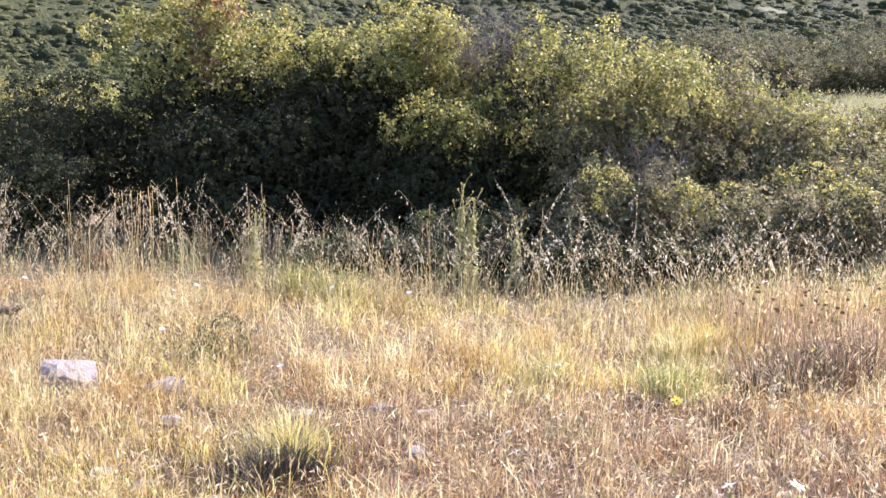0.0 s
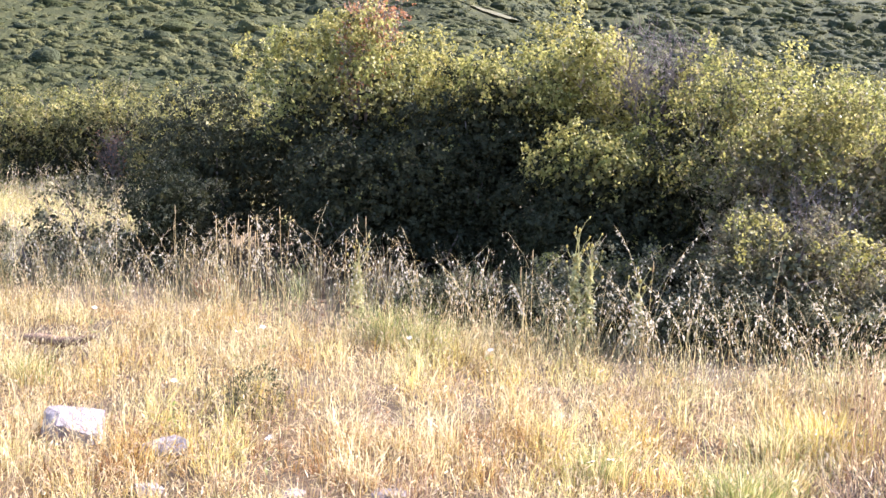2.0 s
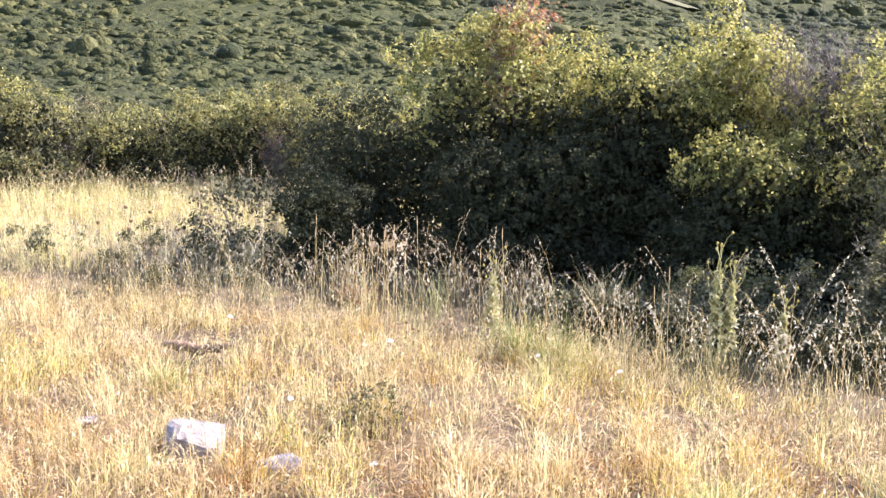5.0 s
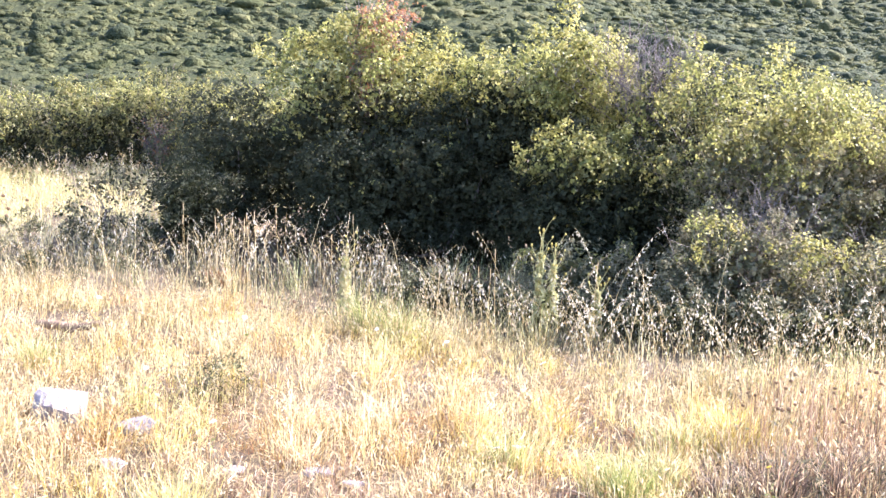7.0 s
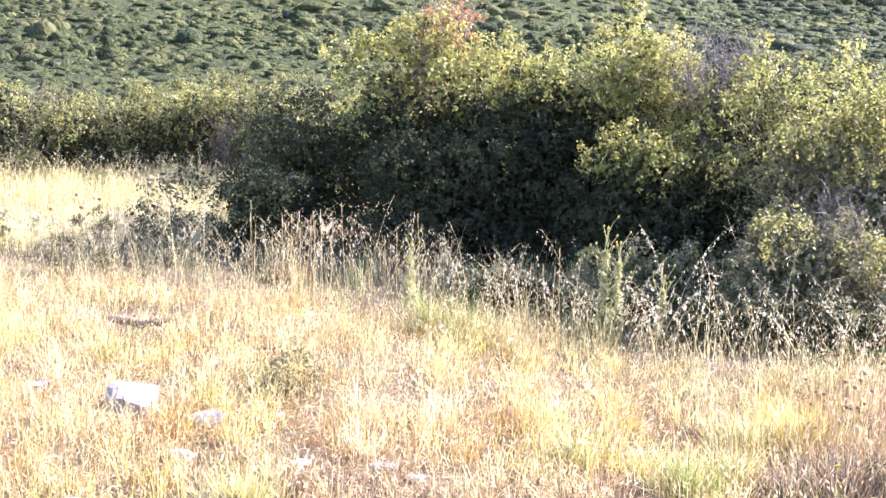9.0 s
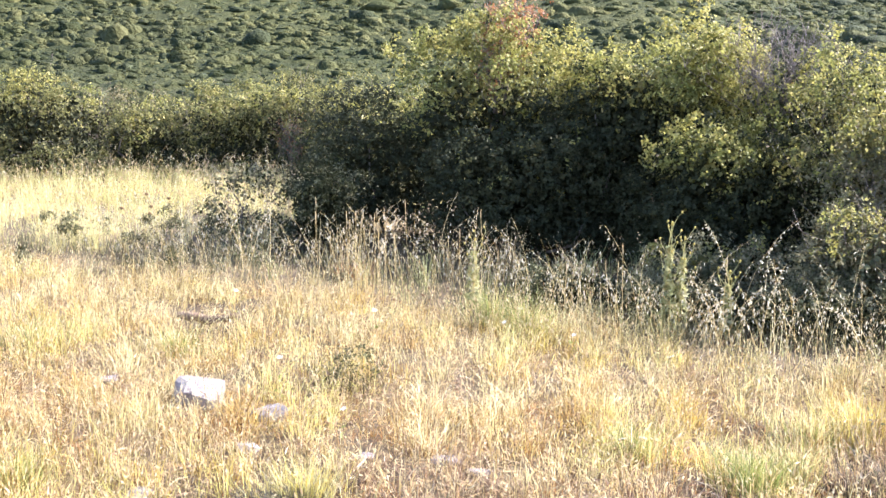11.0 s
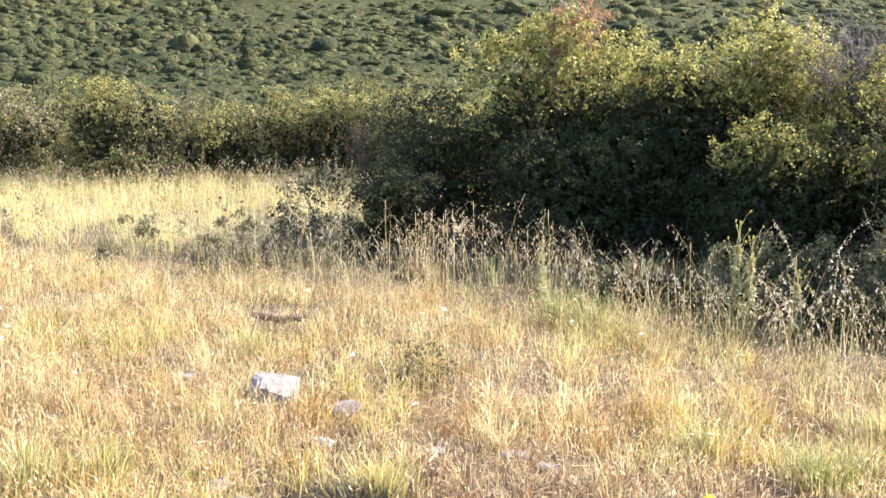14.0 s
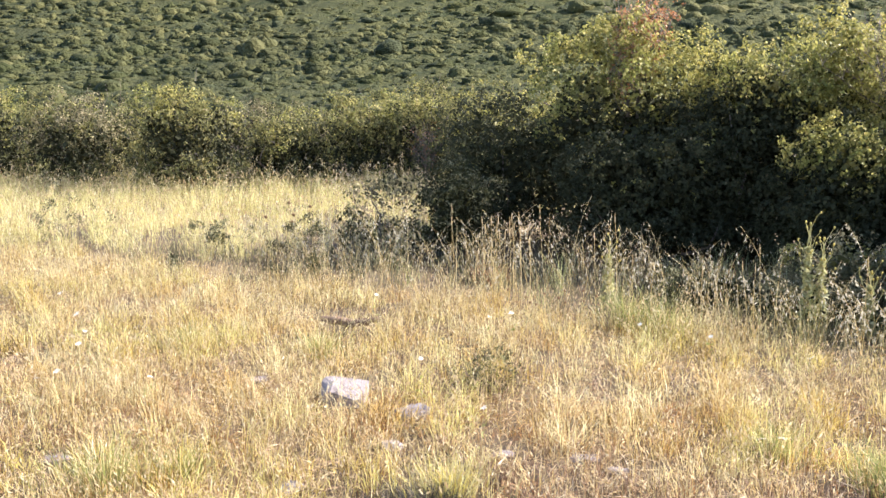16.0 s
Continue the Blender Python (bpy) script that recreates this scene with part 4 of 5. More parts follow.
grass("shade_grass", "thin dull grass under the thicket's edge", 20000, (-3.4, 5), (5.9, 9.6), (0.12, 0.34), (0.0025, 0.005), [M_SHADEGRASS, M_SPIKELET], 85, 0.14, lean=0.3,
      keep=lambda x, y: (y > oat_edge(x) - 0.1) & ((x > -0.3) | (W_CLUMP(x, y + 4) > 0.25)))

# the thicket's shadow among the oats is put into these blades' dull colour
grass("oat_shade_grass", "grey-green grass between the oats' stems, dulled to paint the shadow there", 32000, (-6.0, 4.8), (6.1, 9.9), (0.10, 0.27), (0.0025, 0.005), [M_GREYLEAF, M_SHADEGRASS], 98, 0.1, lean=0.4,
      keep=lambda x, y: (y > oat_edge(x) + 0.12) & (y < oat_edge(x) + np.where(x < -2.6, 1.15, 1.6)), tuft=8, spread=0.05)


thatch("straw_litter", "matted litter of broken golden straw on the ground", 62000, (2.2, 8.6), (-0.85, 0.95), (0.04, 0.13), (0.0014, 0.0032), [M_STRAW_NEAR], 94,
       keep=lambda x, y: y < oat_edge(x) + 0.2 + 1.1 * smooth01(-0.6, 0.3, x))
thatch("brown_litter", "matted litter of brown withered grass on the ground", 26000, (2.2, 6.4), (-0.85, 0.95), (0.04, 0.13), (0.002, 0.0045), [M_BROWN], 95)

for xr, yr, n, sd in (((-7, 7), (-6, 2.6), 34000, 89), ((-9, -1.8), (2.2, 9), 10000, 90), ((1.8, 9), (2.2, 7.5), 9000, 91)):
    grass("outer_grass", "dry golden grass of the wider meadow", n, xr, yr, (0.12, 0.30), (0.007, 0.013), [M_STRAW, M_SEED], sd, 0.05, lean=0.6, droop=0.9, tuft=9, spread=0.07,
          keep=lambda x, y: (np.abs(x) > 0.83 * y) | (y < 2.45))
    grass("outer_litter", "flattened dry straw covering the wider meadow", n // 2, xr, yr, (0.12, 0.26), (0.010, 0.020), [M_STRAW_NEAR, M_SEED], sd + 20, 0.0, lean=1.3, droop=0.4, tuft=6, spread=0.12,
          keep=lambda x, y: (np.abs(x) > 0.83 * y) | (y < 2.45))


# ---- wild oats ----
def oat_mesh(rng, h, spikelets, stem_r=0.0016):
    """One oat: an arching stem, thin side twigs, hanging pale spikelets of two husks."""
    a = rng.uniform(0, 6.28)
    lean = rng.uniform(0.05, 0.42)
    top = np.array([math.cos(a) * lean * h, math.sin(a) * lean * h, h])
    t = np.linspace(0, 1, 6)[:, None]
    path = np.array([0, 0, -0.02]) + (top + np.array([0, 0, 0.02])) * t + np.array([math.cos(a), math.sin(a), -0.6]) * (0.16 * h) * t**4
    stem = [tube(path, np.linspace(stem_r, stem_r * 0.45, 6), 3)]
    vs, qs = [], []
    for i in range(spikelets):
        f = 0.40 + 0.60 * ((i + rng.random()) / spikelets) ** 0.8
        k = min(f * 5, 4.999)
        p = path[int(k)] + (path[int(k) + 1] - path[int(k)]) * (k - int(k))
        b = rng.uniform(0, 6.28)
        e = p + np.array([math.cos(b), math.sin(b), 0.25]) * rng.uniform(0.012, 0.05) * (1.5 - f)  * 1.6 + np.array([0, 0, -0.012])
        stem.append(tube(np.stack([p, (p + e) / 2 + np.array([0, 0, 0.008]), e]), [0.0007, 0.0006, 0.0005], 3))
        ln, w = rng.uniform(0.017, 0.030), rng.uniform(0.0020, 0.0033)
        for side in (-1, 1):
            d = unit(np.array([math.cos(b) * 0.22 * side, math.sin(b) * 0.22 * side, -1.0]) + rng.normal(size=3) * 0.25)
            s = unit(np.cross(d, rng.normal(size=3)))
            o = len(vs) * 4
            vs.append(np.stack([e, e + d * ln * 0.4 + s * w, e + d * ln, e + d * ln * 0.4 - s * w]))
            qs.append([o, o + 1, o + 2, o + 3])
    return merged(stem), (np.concatenate(vs), np.array(qs))


rng_oat = np.random.default_rng(91)
OAT_KINDS = []
for kind_no in range(10):
    hgt = 0.42 + 0.042 * kind_no
    OAT_KINDS.append(oat_mesh(rng_oat, hgt, 7 + int(kind_no * 0.8)))


def place_oats():
    """The tallest oats along the front of the thicket stand as plants of their own; the mass behind them is one stand."""
    rng = np.random.default_rng(92)
    firsts = []
    for k, ((sv, sq), (pv, pq)) in enumerate(OAT_KINDS):
        firsts.append((mesh_of("stem", sv, sq, mats=[M_OATSTEM]), mesh_of("panicle", pv, pq, mats=[M_SPIKELET])))
    done = {}
    for i in range(150):
        x = rng.uniform(-3.6, 4.2)
        y = float(oat_edge(x)) + rng.uniform(-0.05, 0.75)
        k = int(rng.integers(len(firsts)))
        m = pose(x, y, float(ground_z(x, y)), 0, 0, rng.uniform(0, 360))
        if k in done:
            copy_thing(done[k], m)
            continue
        tall = "tall" if k > 4 else "slender"
        root = base("wild_oat", (0, 0, 0), f"{tall} dry wild oat with pale hanging spikelets", "grass", "wild oats")
        root.matrix_world = m
        part("stem", firsts[k][0], root)
        tagged(part("panicle", firsts[k][1], root, "silvery dry spikelets"), kind="stuff")
        done[k] = root
    vs, qs, mq, off = [], [], [], 0
    spots = [(-4.2 + 9.2 * rng.random(), rng.random() ** 1.5 * 1.25) for _ in range(350)]
    for x, dy in spots:
        y = float(oat_edge(x)) - 0.20 + dy
        (sv, sq), (pv, pq) = OAT_KINDS[int(rng.integers(len(OAT_KINDS)))]
        s = rng.uniform(0.55, 0.98)
        c, sn = math.cos(a := rng.uniform(0, 6.28)), math.sin(a)
        turn = np.array([[c, sn, 0], [-sn, c, 0], [0, 0, 1]]) * s
        o = np.array([x, y, float(ground_z(x, y))])
        for v, q, m in ((sv, sq, 0), (pv, pq, 1)):
            vs.append(v @ turn + o)
            qs.append(q + off)
            mq.append(np.full(len(q), m))
            off += len(v)
    for _ in range(280):      # oats along the far side of the field and on the rise
        if rng.random() < 0.72:
            x, y = rng.uniform(-12, -2.2), rng.uniform(12.5, 15.6)
        else:
            x, y = rng.uniform(5, 9), rng.uniform(7.5, 12)
        (sv, sq), (pv, pq) = OAT_KINDS[int(rng.integers(len(OAT_KINDS)))]
        s = rng.uniform(0.7, 1.0)
        o = np.array([x, y, float(ground_z(x, y))])
        for v, q, m in ((sv, sq, 0), (pv, pq, 1)):
            vs.append(v * s + o)
            qs.append(q + off)
            mq.append(np.full(len(q), m))
            off += len(v)
    me = mesh_of("wild_oats", np.concatenate(vs), np.concatenate(qs), mats=[M_OATSTEM, M_SPIKELET], mat_q=np.concatenate(mq))
    tagged(new("wild_oats", me), "thick stand of dry wild oats along the thicket", "grass", kind="stuff")


place_oats()


# ---- stones ----
def stone(x, y, sx, sy, sz, label, seed, sink=0.25, rz=0.0, chips=16, name="stone"):
    """A broken limestone block: a cube chipped by random planes, edges worn, surface rough."""
    rng = np.random.default_rng(seed)
    bm = bmesh.new()
    bmesh.ops.create_cube(bm, size=1.0)
    for _ in range(chips):
        nrm = Vector(unit(rng.normal(size=3)))
        bmesh.ops.bisect_plane(bm, geom=bm.verts[:] + bm.edges[:] + bm.faces[:], plane_co=nrm * rng.uniform(0.38, 0.60), plane_no=nrm, clear_outer=True)
        bmesh.ops.holes_fill(bm, edges=[e for e in bm.edges if e.is_boundary])
    bmesh.ops.remove_doubles(bm, verts=bm.verts[:], dist=0.02)
    bmesh.ops.triangulate(bm, faces=bm.faces[:])
    bmesh.ops.subdivide_edges(bm, edges=bm.edges[:], cuts=3, use_grid_fill=True)
    bmesh.ops.smooth_vert(bm, verts=bm.verts[:], factor=0.35, use_axis_x=True, use_axis_y=True, use_axis_z=True)
    for v in bm.verts:
        v.co += v.co.normalized() * (0.05 * noise.noise(v.co * 3.1 + Vector((seed, 0, 0))) + 0.025 * noise.noise(v.co * 9 + Vector((0, seed, 0))))
    bmesh.ops.scale(bm, vec=(sx, sy, sz), verts=bm.verts[:])
    low = min(v.co.z for v in bm.verts)
    bmesh.ops.translate(bm, vec=(0, 0, -low - sz * sink), verts=bm.verts[:])
    me = bpy.data.meshes.new(name)
    bm.to_mesh(me)
    bm.free()
    me.materials.append(M_ROCK)
    ob = new(name, me)
    ob.matrix_world = pose(x, y, float(ground_z(x, y)) - sz * 0.05, rng.uniform(-9, 9) * chips / 16, rng.uniform(-9, 9) * chips / 16, rz)
    return tagged(ob, label, "stone", "stones in the meadow")


for s in STONES:
    stone(*s)


# ---- tufts, herbs and flowers ----
def grass_tuft(x, y, r, h, n, mats, label, seed, lean=0.32, width=(0.002, 0.0042), share=0.0):
    """A tuft of grass fanning out from one root; share: the part of its blades that has dried."""
    rng = np.random.default_rng(seed)
    n = int(n * 1.5)
    a, d = rng.uniform(0, 6.28, n), np.abs(rng.normal(0, r * 0.5, n))
    px, py = x + d * np.cos(a), y + d * np.sin(a)
    ln = h * rng.uniform(0.45, 1.1, n)
    v, q, t, tip, way = blades(rng, px, py, ln, rng.uniform(*width, n), lean, 0.6, a + rng.normal(0, 0.5, n))
    v = v - np.array([x, y, float(ground_z(x, y))])
    mi = (rng.random(n) < share).astype(np.int32)
    ob = new("grass_tuft", mesh_of("grass_tuft", v, q, t, mats=mats, mat_q=mi, mat_t=mi))
    ob.location = (x, y, float(ground_z(x, y)))
    return tagged(ob, label, "grass tuft", "tufts in the meadow", "stuff")


G = [M_GREENGRASS, M_STRAW]
grass_tuft(1.06, 4.60, 0.20, 0.25, 620, G, "fresh green grass tuft among dry straw", 101, share=0.25, width=(0.0016, 0.0032))
grass_tuft(0.57, 4.90, 0.17, 0.24, 420, G, "pale green grass tuft among dry straw", 102, share=0.5, width=(0.0016, 0.0032))
grass_tuft(1.28, 4.78, 0.20, 0.22, 300, G, "yellowish green grass tuft", 103, share=0.7)
grass_tuft(1.70, 5.42, 0.30, 0.25, 800, [M_YELLOWGRASS, M_STRAW], "bright yellow grass tuft with dry tips", 104, share=0.45)
grass_tuft(1.42, 5.30, 0.24, 0.24, 320, G, "yellow-green grass tuft with dry tips", 105, share=0.7)
grass_tuft(-2.30, 3.95, 0.26, 0.26, 420, G, "dull green grass tuft at the meadow's edge", 106, share=0.5)
grass_tuft(-2.02, 4.12, 0.16, 0.22, 260, G, "green grass tuft with dry blades", 107, share=0.45)
grass_tuft(-0.78, 4.14, 0.24, 0.23, 420, [M_SHADEGRASS, M_YELLOWGRASS], "yellowish dry grass tuft behind a dark matted one", 108, 0.5, share=0.35)
# near-black blades paint the shadow at this tuft's base
grass_tuft(-0.86, 3.97, 0.34, 0.15, 2200, [M_MATTED, M_BROWN], "matted grey-brown grass tuft with its shadowed base painted dark", 109, 0.75, share=0.10)
grass_tuft(0.37, 4.08, 0.12, 0.14, 160, [M_GREYLEAF, M_GREENGRASS], "small dark green tuft in the rusty grass", 110, 0.6, share=0.4)
grass_tuft(-3.1, 6.3, 0.3, 0.24, 420, G, "yellowish grass tuft in the meadow", 111, share=0.7)
grass_tuft(-2.2, 6.35, 0.28, 0.22, 380, G, "yellowish green grass tuft in the meadow", 112, share=0.65)
grass_tuft(-0.35, 7.4, 0.22, 0.34, 300, G, "green grass tuft at the foot of the oats", 113, share=0.35)
grass_tuft(-0.1, 7.25, 0.18, 0.30, 240, G, "green grass tuft at the foot of the oats", 114, share=0.4)

for i, (x, y, r, h) in enumerate(((1.48, 4.60, 0.20, 0.22), (1.74, 4.62, 0.26, 0.30), (2.02, 4.72, 0.26, 0.32), (2.30, 4.95, 0.26, 0.28), (1.20, 4.22, 0.16, 0.12))):
    grass_tuft(x, y, r, h, 340, [M_MATTED, M_BROWN], "dark grey-brown withered growth at the foot of dry stalks", 130 + i, 0.3, share=0.5)
grass_tuft(-0.93, 5.72, 0.22, 0.17, 260, [M_DARKLEAF, M_BROWN], "matted dark grass round a small herb", 115, 0.6, share=0.5)
for x, y, r, h, n, sd, lab in ((-0.93, 5.80, 0.15, 0.25, 600, 121, "small dark green herb tangled in dry grass"), (-1.22, 5.95, 0.14, 0.16, 160, 122, "low dull herb in dry grass"),
                               # the next two patches also stand in for the shadow band beside the shrubs
                               (-3.95, 9.20, 0.85, 0.44, 5200, 124, "low grey-green herb patch and painted shadow band at the field's edge"),
                               (-3.05, 9.15, 0.65, 0.46, 4200, 125, "low grey-green herb patch and painted shadow under a shrub"), (-6.35, 10.2, 0.42, 0.50, 1300, 126, "grey twiggy shrub at the field's edge"),
                               (1.70, 4.62, 0.24, 0.20, 650, 129, "dull grey-green herb among dry stems"), (2.08, 4.80, 0.26, 0.22, 650, 130, "dull grey-green herb among dry stems")):
    bush(x, y, r, r, h, lab, n * (2 if r < 0.2 else 1), leaf=0.013 if r < 0.2 or sd > 127 else 0.018, mats=(M_GREYLEAF, M_HERB, M_DARKLEAF if sd == 121 else M_DARKLEAF if sd > 123 else M_OATSTEM), lit_share=0.25 if sd < 123 else 0.08, seed=sd, lobes=9, lobe=0.12, name="herb", category="herb", core=0.0,
         group="herbs in the meadow", twigs=0, third=0.3 if sd != 121 else 0.5)


def ball(r, flat=1.0, seed=0, rough=0.12, mat=M_HEAD):
    bm = bmesh.new()
    bmesh.ops.create_icosphere(bm, subdivisions=2, radius=r)
    for v in bm.verts:
        v.co *= 1 + rough * noise.noise(v.co / r * 3 + Vector((seed, 0, 0)))
        v.co.z *= flat
    me = bpy.data.meshes.new("head")
    bm.to_mesh(me)
    bm.free()
    me.materials.append(mat)
    return me


def stem_mesh(rng, h, r, lean=0.08):
    e = np.array([*(rng.normal(size=2) * lean * h), h])
    return mesh_of("stem", *tube(bent(rng, (0, 0, -0.02), e, 6, 0.05), np.linspace(r, r * 0.6, 6), 5), mats=[M_OATSTEM], smooth=True), e


def leaves_mesh(rng, h, n, size, mat, e):
    f = rng.uniform(0.05, 0.8, n)[:, None]
    p = f * e + rng.normal(size=(n, 3)) * 0.012
    v, q = leaf_verts(rng, p, np.tile([0, 0, 0.6], (n, 1)), size, 0.18)
    return mesh_of("foliage", v, q, mats=[mat])


def seed_stalk(x, y, h, head, label, seed):
    """A dry flower stalk with one dark round head and a few withered leaves."""
    rng = np.random.default_rng(seed)
    root = base("dry_flower_stalk", (x, y, float(ground_z(x, y))), label, "dry flower", "dry flower stalks", rz=rng.uniform(0, 6.28))
    me, e = stem_mesh(rng, h, 0.0022)
    part("stem", me, root)
    part("head", ball(head, 0.8, seed), root, "dark brown round seed head", tuple(e))
    part("foliage", leaves_mesh(rng, h, 7, 0.03, M_GREYLEAF, e), root)


rs = np.random.default_rng(131)
for i in range(46):
    seed_stalk(1.60 + 1.1 * rs.random(), 4.60 + 0.9 * rs.random(), rs.uniform(0.28, 0.46), rs.uniform(0.007, 0.012), "dry stalk with a dark seed head among grey herbs", 1400 + i)
for i in range(12):
    seed_stalk(-1.15 + 0.7 * rs.random(), 6.6 + 0.7 * rs.random(), rs.uniform(0.22, 0.36), rs.uniform(0.007, 0.011), "thin dry stalk with a small dark seed head in the meadow", 170 + i)
for i, (dx, h) in enumerate(((-0.10, 0.50), (0.0, 0.62), (0.05, 0.52), (0.12, 0.58), (-0.04, 0.42))):
    seed_stalk(-3.52 + dx * 1.4, 9.05 + 0.07 * i, h, 0.017, "stiff dark stalk with a thistle head at the field's edge", 190 + i)


def petal_mesh(size, mat):
    v = [(0, 0, 0), (size * 0.45, -size * 0.2, size * 0.08), (size, -size * 0.12, 0.02 * size), (size, size * 0.12, 0.02 * size), (size * 0.45, size * 0.2, size * 0.08)]
    return mesh_of("petal", v, [[0, 1, 2, 3]], [[0, 3, 4]], mats=[mat])


def flower(x, y, h, size, mat, label, seed, petals=12, tilt=25):
    """A single open flower on a thin stem: stem, disc, petals one by one."""
    rng = np.random.default_rng(seed)
    root = base("meadow_flower", (x, y, float(ground_z(x, y))), label, "flower", "flowers in the meadow", rz=rng.uniform(0, 6.28))
    me, e = stem_mesh(rng, h, 0.0016, 0.05)
    part("stem", me, root)
    part("disc", ball(size * 0.28, 0.5, seed), root, "", tuple(e))
    pm = petal_mesh(size, mat)
    for k in range(petals):
        ob = part("petal", pm, root)
        ob.matrix_local = Matrix.Translation(e) @ pose(0, 0, 0, tilt, 0, 0) @ pose(0, 0, 0.002, 0, -rng.uniform(-10, 15), 360 * k / petals)
    part("foliage", leaves_mesh(rng, h, 8, 0.035, M_GREENGRASS, e), root)


WHITE = "white meadow flower on a thin stem among dry grass"
for i, (x, y, h, s) in enumerate(((0.79, 6.22, 0.16, 0.02), (0.60, 4.86, 0.12, 0.022), (0.50, 4.80, 0.13, 0.020), (0.64, 3.25, 0.10, 0.028), (0.88, 3.20, 0.10, 0.030),
                                  (-3.9, 6.3, 0.2, 0.025), (-3.19, 4.93, 0.2, 0.022), (0.25, 6.5, 0.2, 0.018), (-3.45, 5.6, 0.18, 0.02), (0.05, 3.95, 0.12, 0.016),
                                  (-0.2, 6.7, 0.2, 0.016), (2.3, 5.9, 0.3, 0.02), (2.75, 6.0, 0.34, 0.02), (-4.4, 6.9, 0.2, 0.022))):
    flower(x, y, h, s, M_PETAL, WHITE, 210 + i)
rf = np.random.default_rng(241)
for i in range(9):
    flower(rf.uniform(-4.2, -0.6), rf.uniform(4.6, 7.6), rf.uniform(0.16, 0.28), rf.uniform(0.013, 0.020), M_PETAL, "small white flower scattered in the dry meadow", 400 + i, 8, 20)
flower(0.56, 3.53, 0.34, 0.022, M_YELLOW, "yellow flower on a tall pale green stem", 230, 10, 35)
flower(1.62, 4.25, 0.30, 0.014, M_YELLOW, "small yellow flower among dry stems", 231, 8, 30)


def tall_herb(x, y, h, label, seed):
    """A branching pale green herb: stem, side shoots with bud clusters, narrow leaves."""
    rng = np.random.default_rng(seed)
    root = base("tall_herb", (x, y, float(ground_z(x, y))), label, "herb", "herbs at the thicket")
    part("stem", mesh_of("stem", *tube(bent(rng, (0, 0, -0.02), (0.01, 0, h), 7, 0.02), np.linspace(0.005, 0.0025, 7), 6), mats=[M_HERB], smooth=True), root)
    for i in range(9):
        f = 0.45 + 0.5 * i / 9
        a = 2.4 * i
        s = np.array([0.01 * f, 0, h * f])
        e = s + np.array([math.cos(a) * 0.075, math.sin(a) * 0.075, 0.12 + 0.06 * rng.random()]) * (1.25 - 0.4 * f)
        shoot = part("side_shoot", mesh_of("side_shoot", *tube(bent(rng, s, e, 5, 0.1), np.linspace(0.0025, 0.0015, 5), 4), mats=[M_HERB], smooth=True), root)
        part("bud", ball(0.007, 1.5, i, mat=M_BUD), shoot, "", tuple(e))
    part("bud", ball(0.009, 1.6, 4, mat=M_BUD), root, "", (0.01, 0, h))
    n = 170
    f = rng.random(n) ** 0.8
    a = rng.uniform(0, 6.28, n)
    out = np.stack([np.cos(a), np.sin(a), np.full(n, 0.5)], 1)
    p = np.stack([0.05 * np.cos(a) * (1.1 - f), 0.05 * np.sin(a) * (1.1 - f), f * h * 0.80], 1)
    v, q = leaf_verts(rng, p, out, 0.07, 0.17, 0.8)
    part("foliage", mesh_of("foliage", v, q, mats=[M_HERB]), root, "narrow pale green leaves")


tall_herb(0.82, 7.42, 0.76, "tall pale green herb with buds standing before the thicket", 241)
tall_herb(0.91, 7.46, 0.66, "pale green herb with buds standing before the thicket", 242)
tall_herb(-0.55, 8.0, 0.5, "yellowish herb among wild oats", 243)
tall_herb(1.2, 7.35, 0.45, "yellow-green herb among low scrub", 244)


def spike_grass(x, y, h, label, seed, spike=0.07):
    """One stiff grass stem that ends in a slim cylindrical spike."""
    rng = np.random.default_rng(seed)
    root = base("spike_grass", (x, y, float(ground_z(x, y))), label, "grass", "upright spike grasses")
    e = np.array([*(rng.normal(size=2) * 0.05 * h), h])
    part("stem", mesh_of("stem", *tube(bent(rng, (0, 0, -0.02), e, 5, 0.02), np.linspace(0.0018, 0.0012, 5), 4), mats=[M_OATSTEM], smooth=True), root)
    w = unit(e) * spike
    part("spike", mesh_of("spike", *tube(np.stack([e + w * f for f in (-0.1, 0.05, 0.4, 0.8, 1.0)]), [0.0010, 0.0024, 0.0028, 0.0020, 0.0006], 5), mats=[M_SEED], smooth=True), root)


for i in range(11):
    spike_grass(-1.45 + 0.32 * rs.random(), 7.7 + 0.35 * rs.random(), rs.uniform(0.45, 0.70), "stiff golden brown grass with a slim spike", 260 + i)
for i in range(16):
    x = rs.uniform(-2.4, 1.6)
    spike_grass(x, float(oat_edge(x)) + rs.uniform(-0.1, 0.5), rs.uniform(0.40, 0.68), "stiff golden grass with a slim spike among oats", 290 + i)


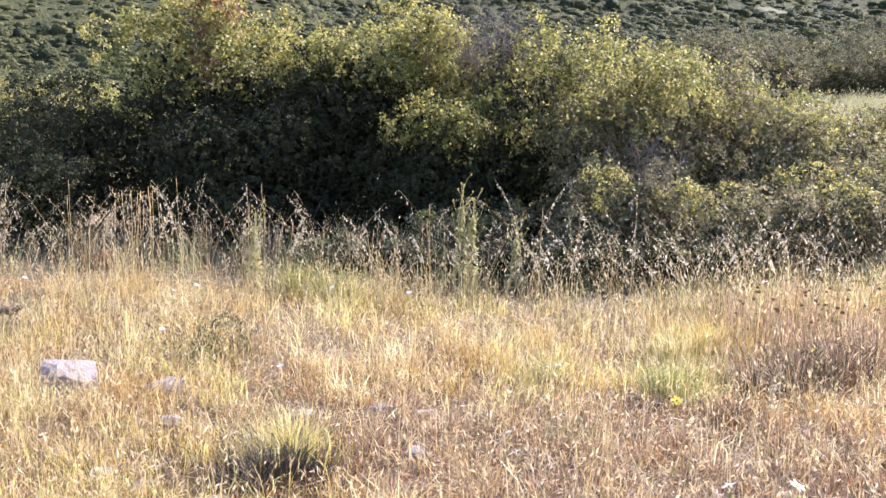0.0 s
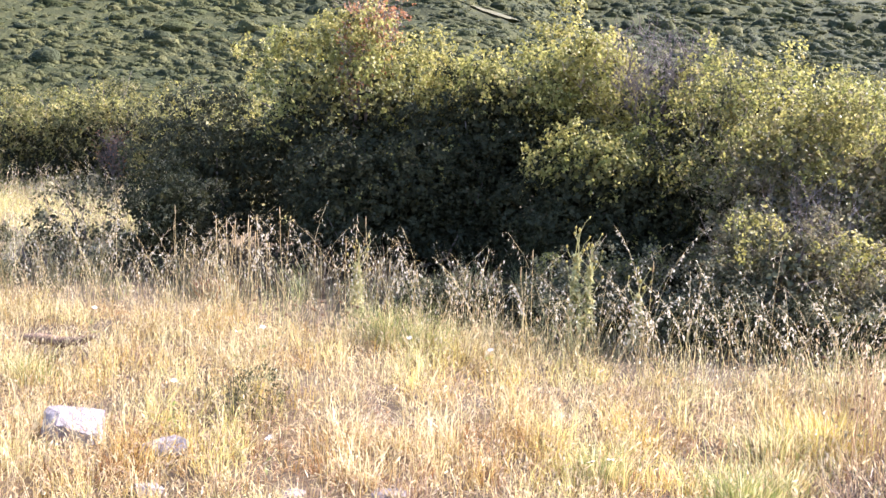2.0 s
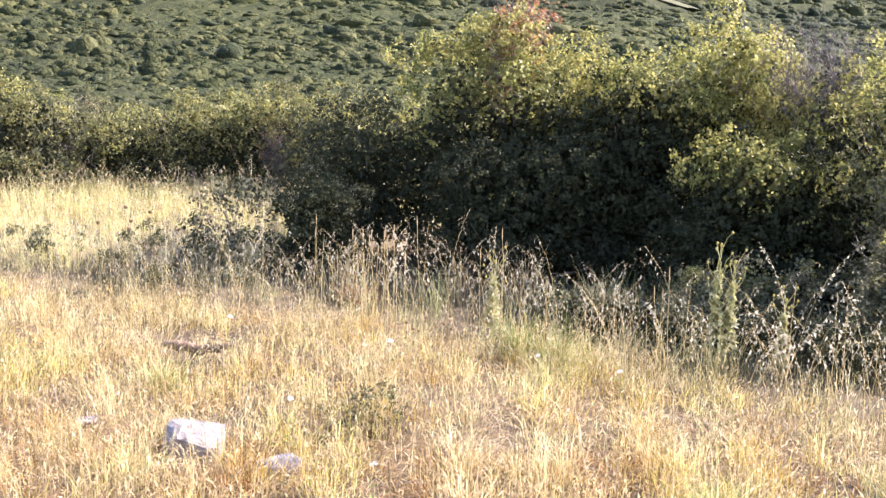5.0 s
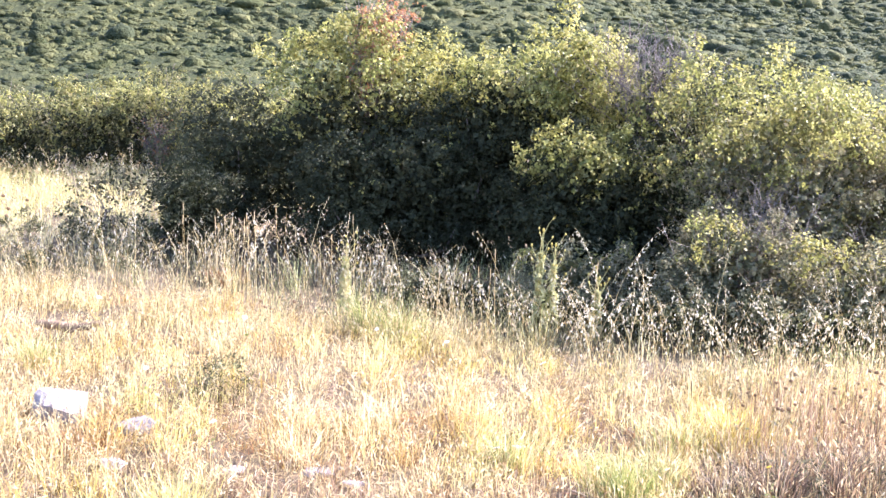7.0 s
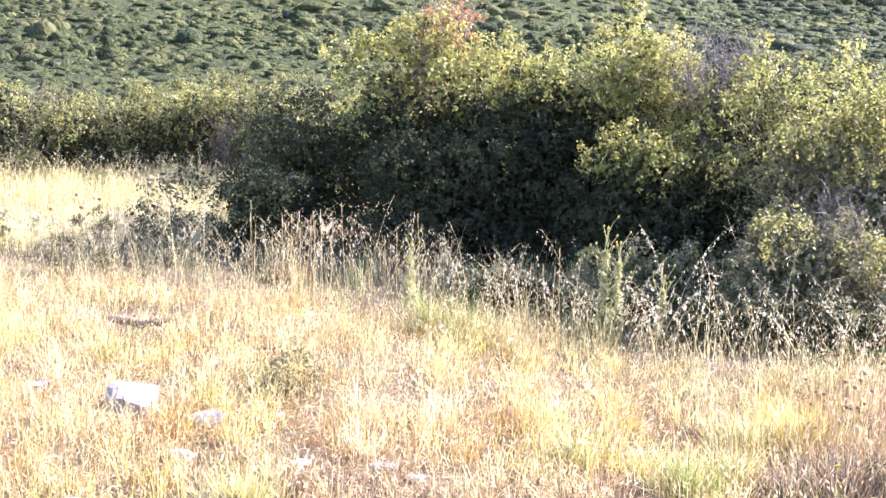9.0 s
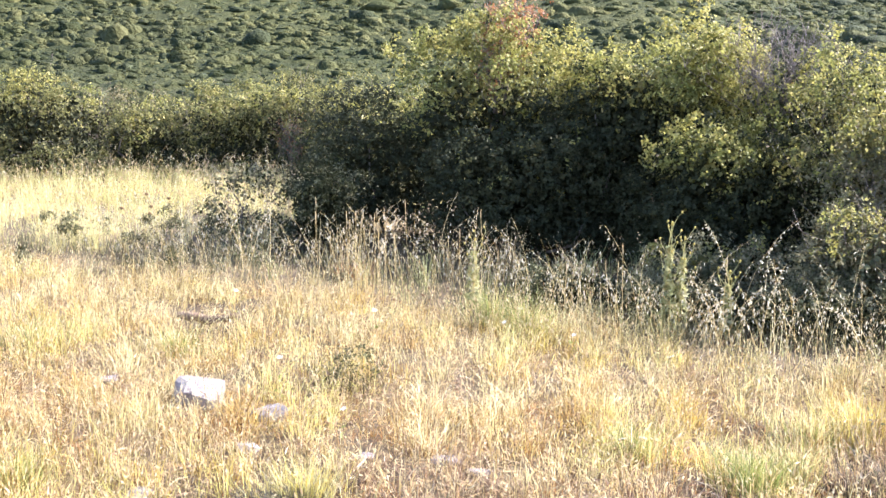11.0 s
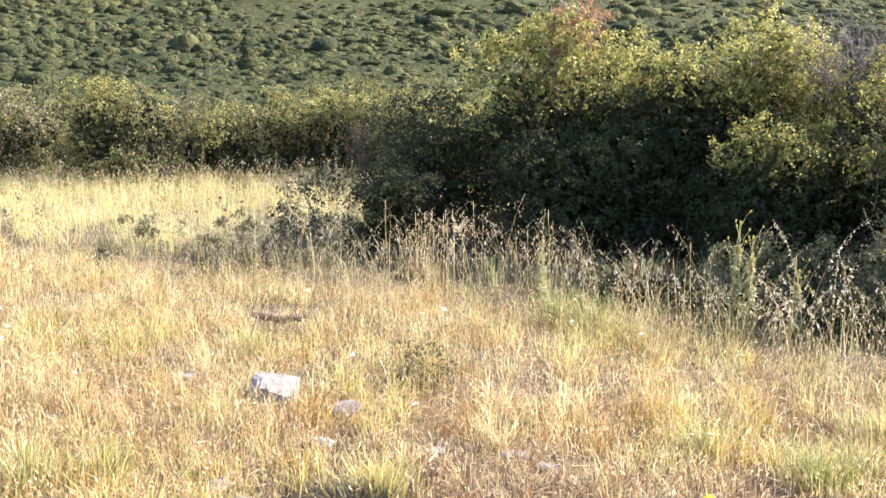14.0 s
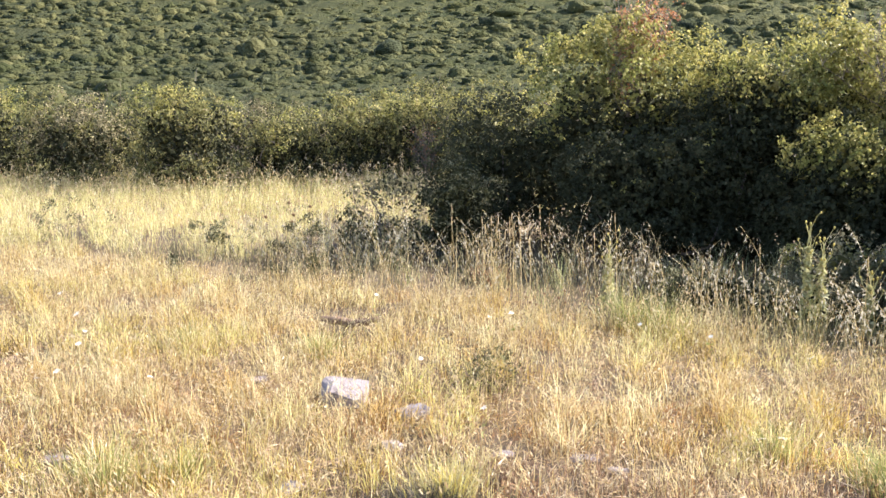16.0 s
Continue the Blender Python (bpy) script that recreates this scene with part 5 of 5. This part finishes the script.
def arching_oat(x, y, h, reach, label, seed, spikelet=0.027, count=13):
    """A tall oat that leans far over, its spikelets hanging in a row."""
    rng = np.random.default_rng(seed)
    root = base("arching_oat", (x, y, float(ground_z(x, y))), label, "grass", "wild oats")
    t = np.linspace(0, 1, 9)[:, None]
    path = np.concatenate([reach * t**2, 0 * t, h * (t - 0.12 * t**4)], 1)
    part("stem", mesh_of("stem", *tube(path, np.linspace(0.002, 0.0008, 9), 4), mats=[M_OATSTEM], smooth=True), root)
    for i in range(count):
        k = 4.2 + 3.7 * i / count
        p = path[int(k)] + (path[int(k) + 1] - path[int(k)]) * (k - int(k))
        v, q = leaf_verts(rng, np.array([p, p]) + np.array([0, 0, -0.018]) + rng.normal(size=(2, 3)) * 0.008, rng.normal(size=(2, 3)), spikelet, 0.23, 0.6)
        v[4] = v[0]      # both husks hang from one point
        part("spikelet", mesh_of("spikelet", v, [[0, 1, 2, 3], [0, 5, 6, 7]], mats=[M_SPIKELET]), root)


arching_oat(1.28, 7.32, 0.94, 0.36, "tall arching oat with a row of silvery spikelets", 331)
arching_oat(1.24, 7.30, 0.90, -0.22, "tall arching oat with silvery spikelets", 332)
arching_oat(-1.05, 7.9, 0.84, -0.20, "tall bent oat with a drooping head", 333)
arching_oat(-1.25, 7.75, 0.76, 0.18, "tall bent oat with a drooping head", 334)


ra = np.random.default_rng(351)
for i in range(16):
    x = ra.uniform(-0.4, 3.6)
    arching_oat(x, float(oat_edge(x)) + ra.uniform(0.0, 0.8), ra.uniform(0.42, 0.74), ra.uniform(0.12, 0.34) * ra.choice([-1, 1]), "arching wild oat with a row of pale spikelets", 370 + i)
for i, (x, y, h) in enumerate(((1.22, 4.0, 0.18), (1.27, 4.05, 0.20), (1.40, 4.2, 0.24))):
    arching_oat(x, y, h + 0.08, 0.04 - 0.02 * i, "short pale oat with drooping silvery spikelets", 350 + i, 0.02, 7)


# clumps of stiff brown stems among the oats
grass_tuft(-1.74, 8.92, 0.16, 0.52, 60, [M_BROWN, M_OATSTEM], "clump of stiff brown grass stems among oats", 360, 0.13, (0.0022, 0.0036), share=0.75)
grass_tuft(-0.86, 8.94, 0.16, 0.52, 60, [M_BROWN, M_OATSTEM], "clump of stiff brown grass stems among oats", 361, 0.13, (0.0025, 0.004), share=0.6)
grass_tuft(-0.38, 8.97, 0.16, 0.52, 60, [M_BROWN, M_OATSTEM], "clump of stiff brown grass stems among oats", 362, 0.13, (0.0025, 0.004), share=0.6)
grass_tuft(0.19, 8.20, 0.16, 0.52, 60, [M_BROWN, M_OATSTEM], "clump of stiff brown grass stems among oats", 363, 0.13, (0.0025, 0.004), share=0.6)
grass_tuft(-1.59, 8.77, 0.16, 0.22, 160, [M_RUST, M_BROWN], "low reddish brown withered herb at the foot of oats", 365, 0.5, (0.006, 0.012), share=0.5)


def dead_branch(x, y, z, rz, label, seed):
    rng = np.random.default_rng(seed)
    root = base("dead_branch", (x, y, float(ground_z(x, y))), label, "branch", rz=rz)
    root.scale = (0.95, 0.95, 0.95)
    part("limb", mesh_of("limb", *tube(bent(rng, (-0.22, 0, z * 0.9), (0.20, 0.02, z), 8, 0.05), np.array([0.02, 0.034, 0.030, 0.036, 0.026, 0.030, 0.022, 0.012]), 8), mats=[M_LOG], smooth=True), root)
    for i, (a, b) in enumerate((((-0.08, 0, z * 0.9), (-0.02, -0.08, -0.01)), ((0.06, 0, z), (0.10, 0.07, -0.01)), ((0.1, 0, z), (0.22, 0.10, 0.0)), ((-0.1, 0, z * 0.8), (-0.16, 0.05, -0.01)))):
        part("twig", mesh_of("twig", *tube(bent(rng, a, b, 5, 0.1), np.linspace(0.009, 0.004, 5), 5), mats=[M_LOG], smooth=True), root)


dead_branch(-2.19, 6.95, 0.11, 0.05, "weathered grey dead branch lying in the grass", 341)
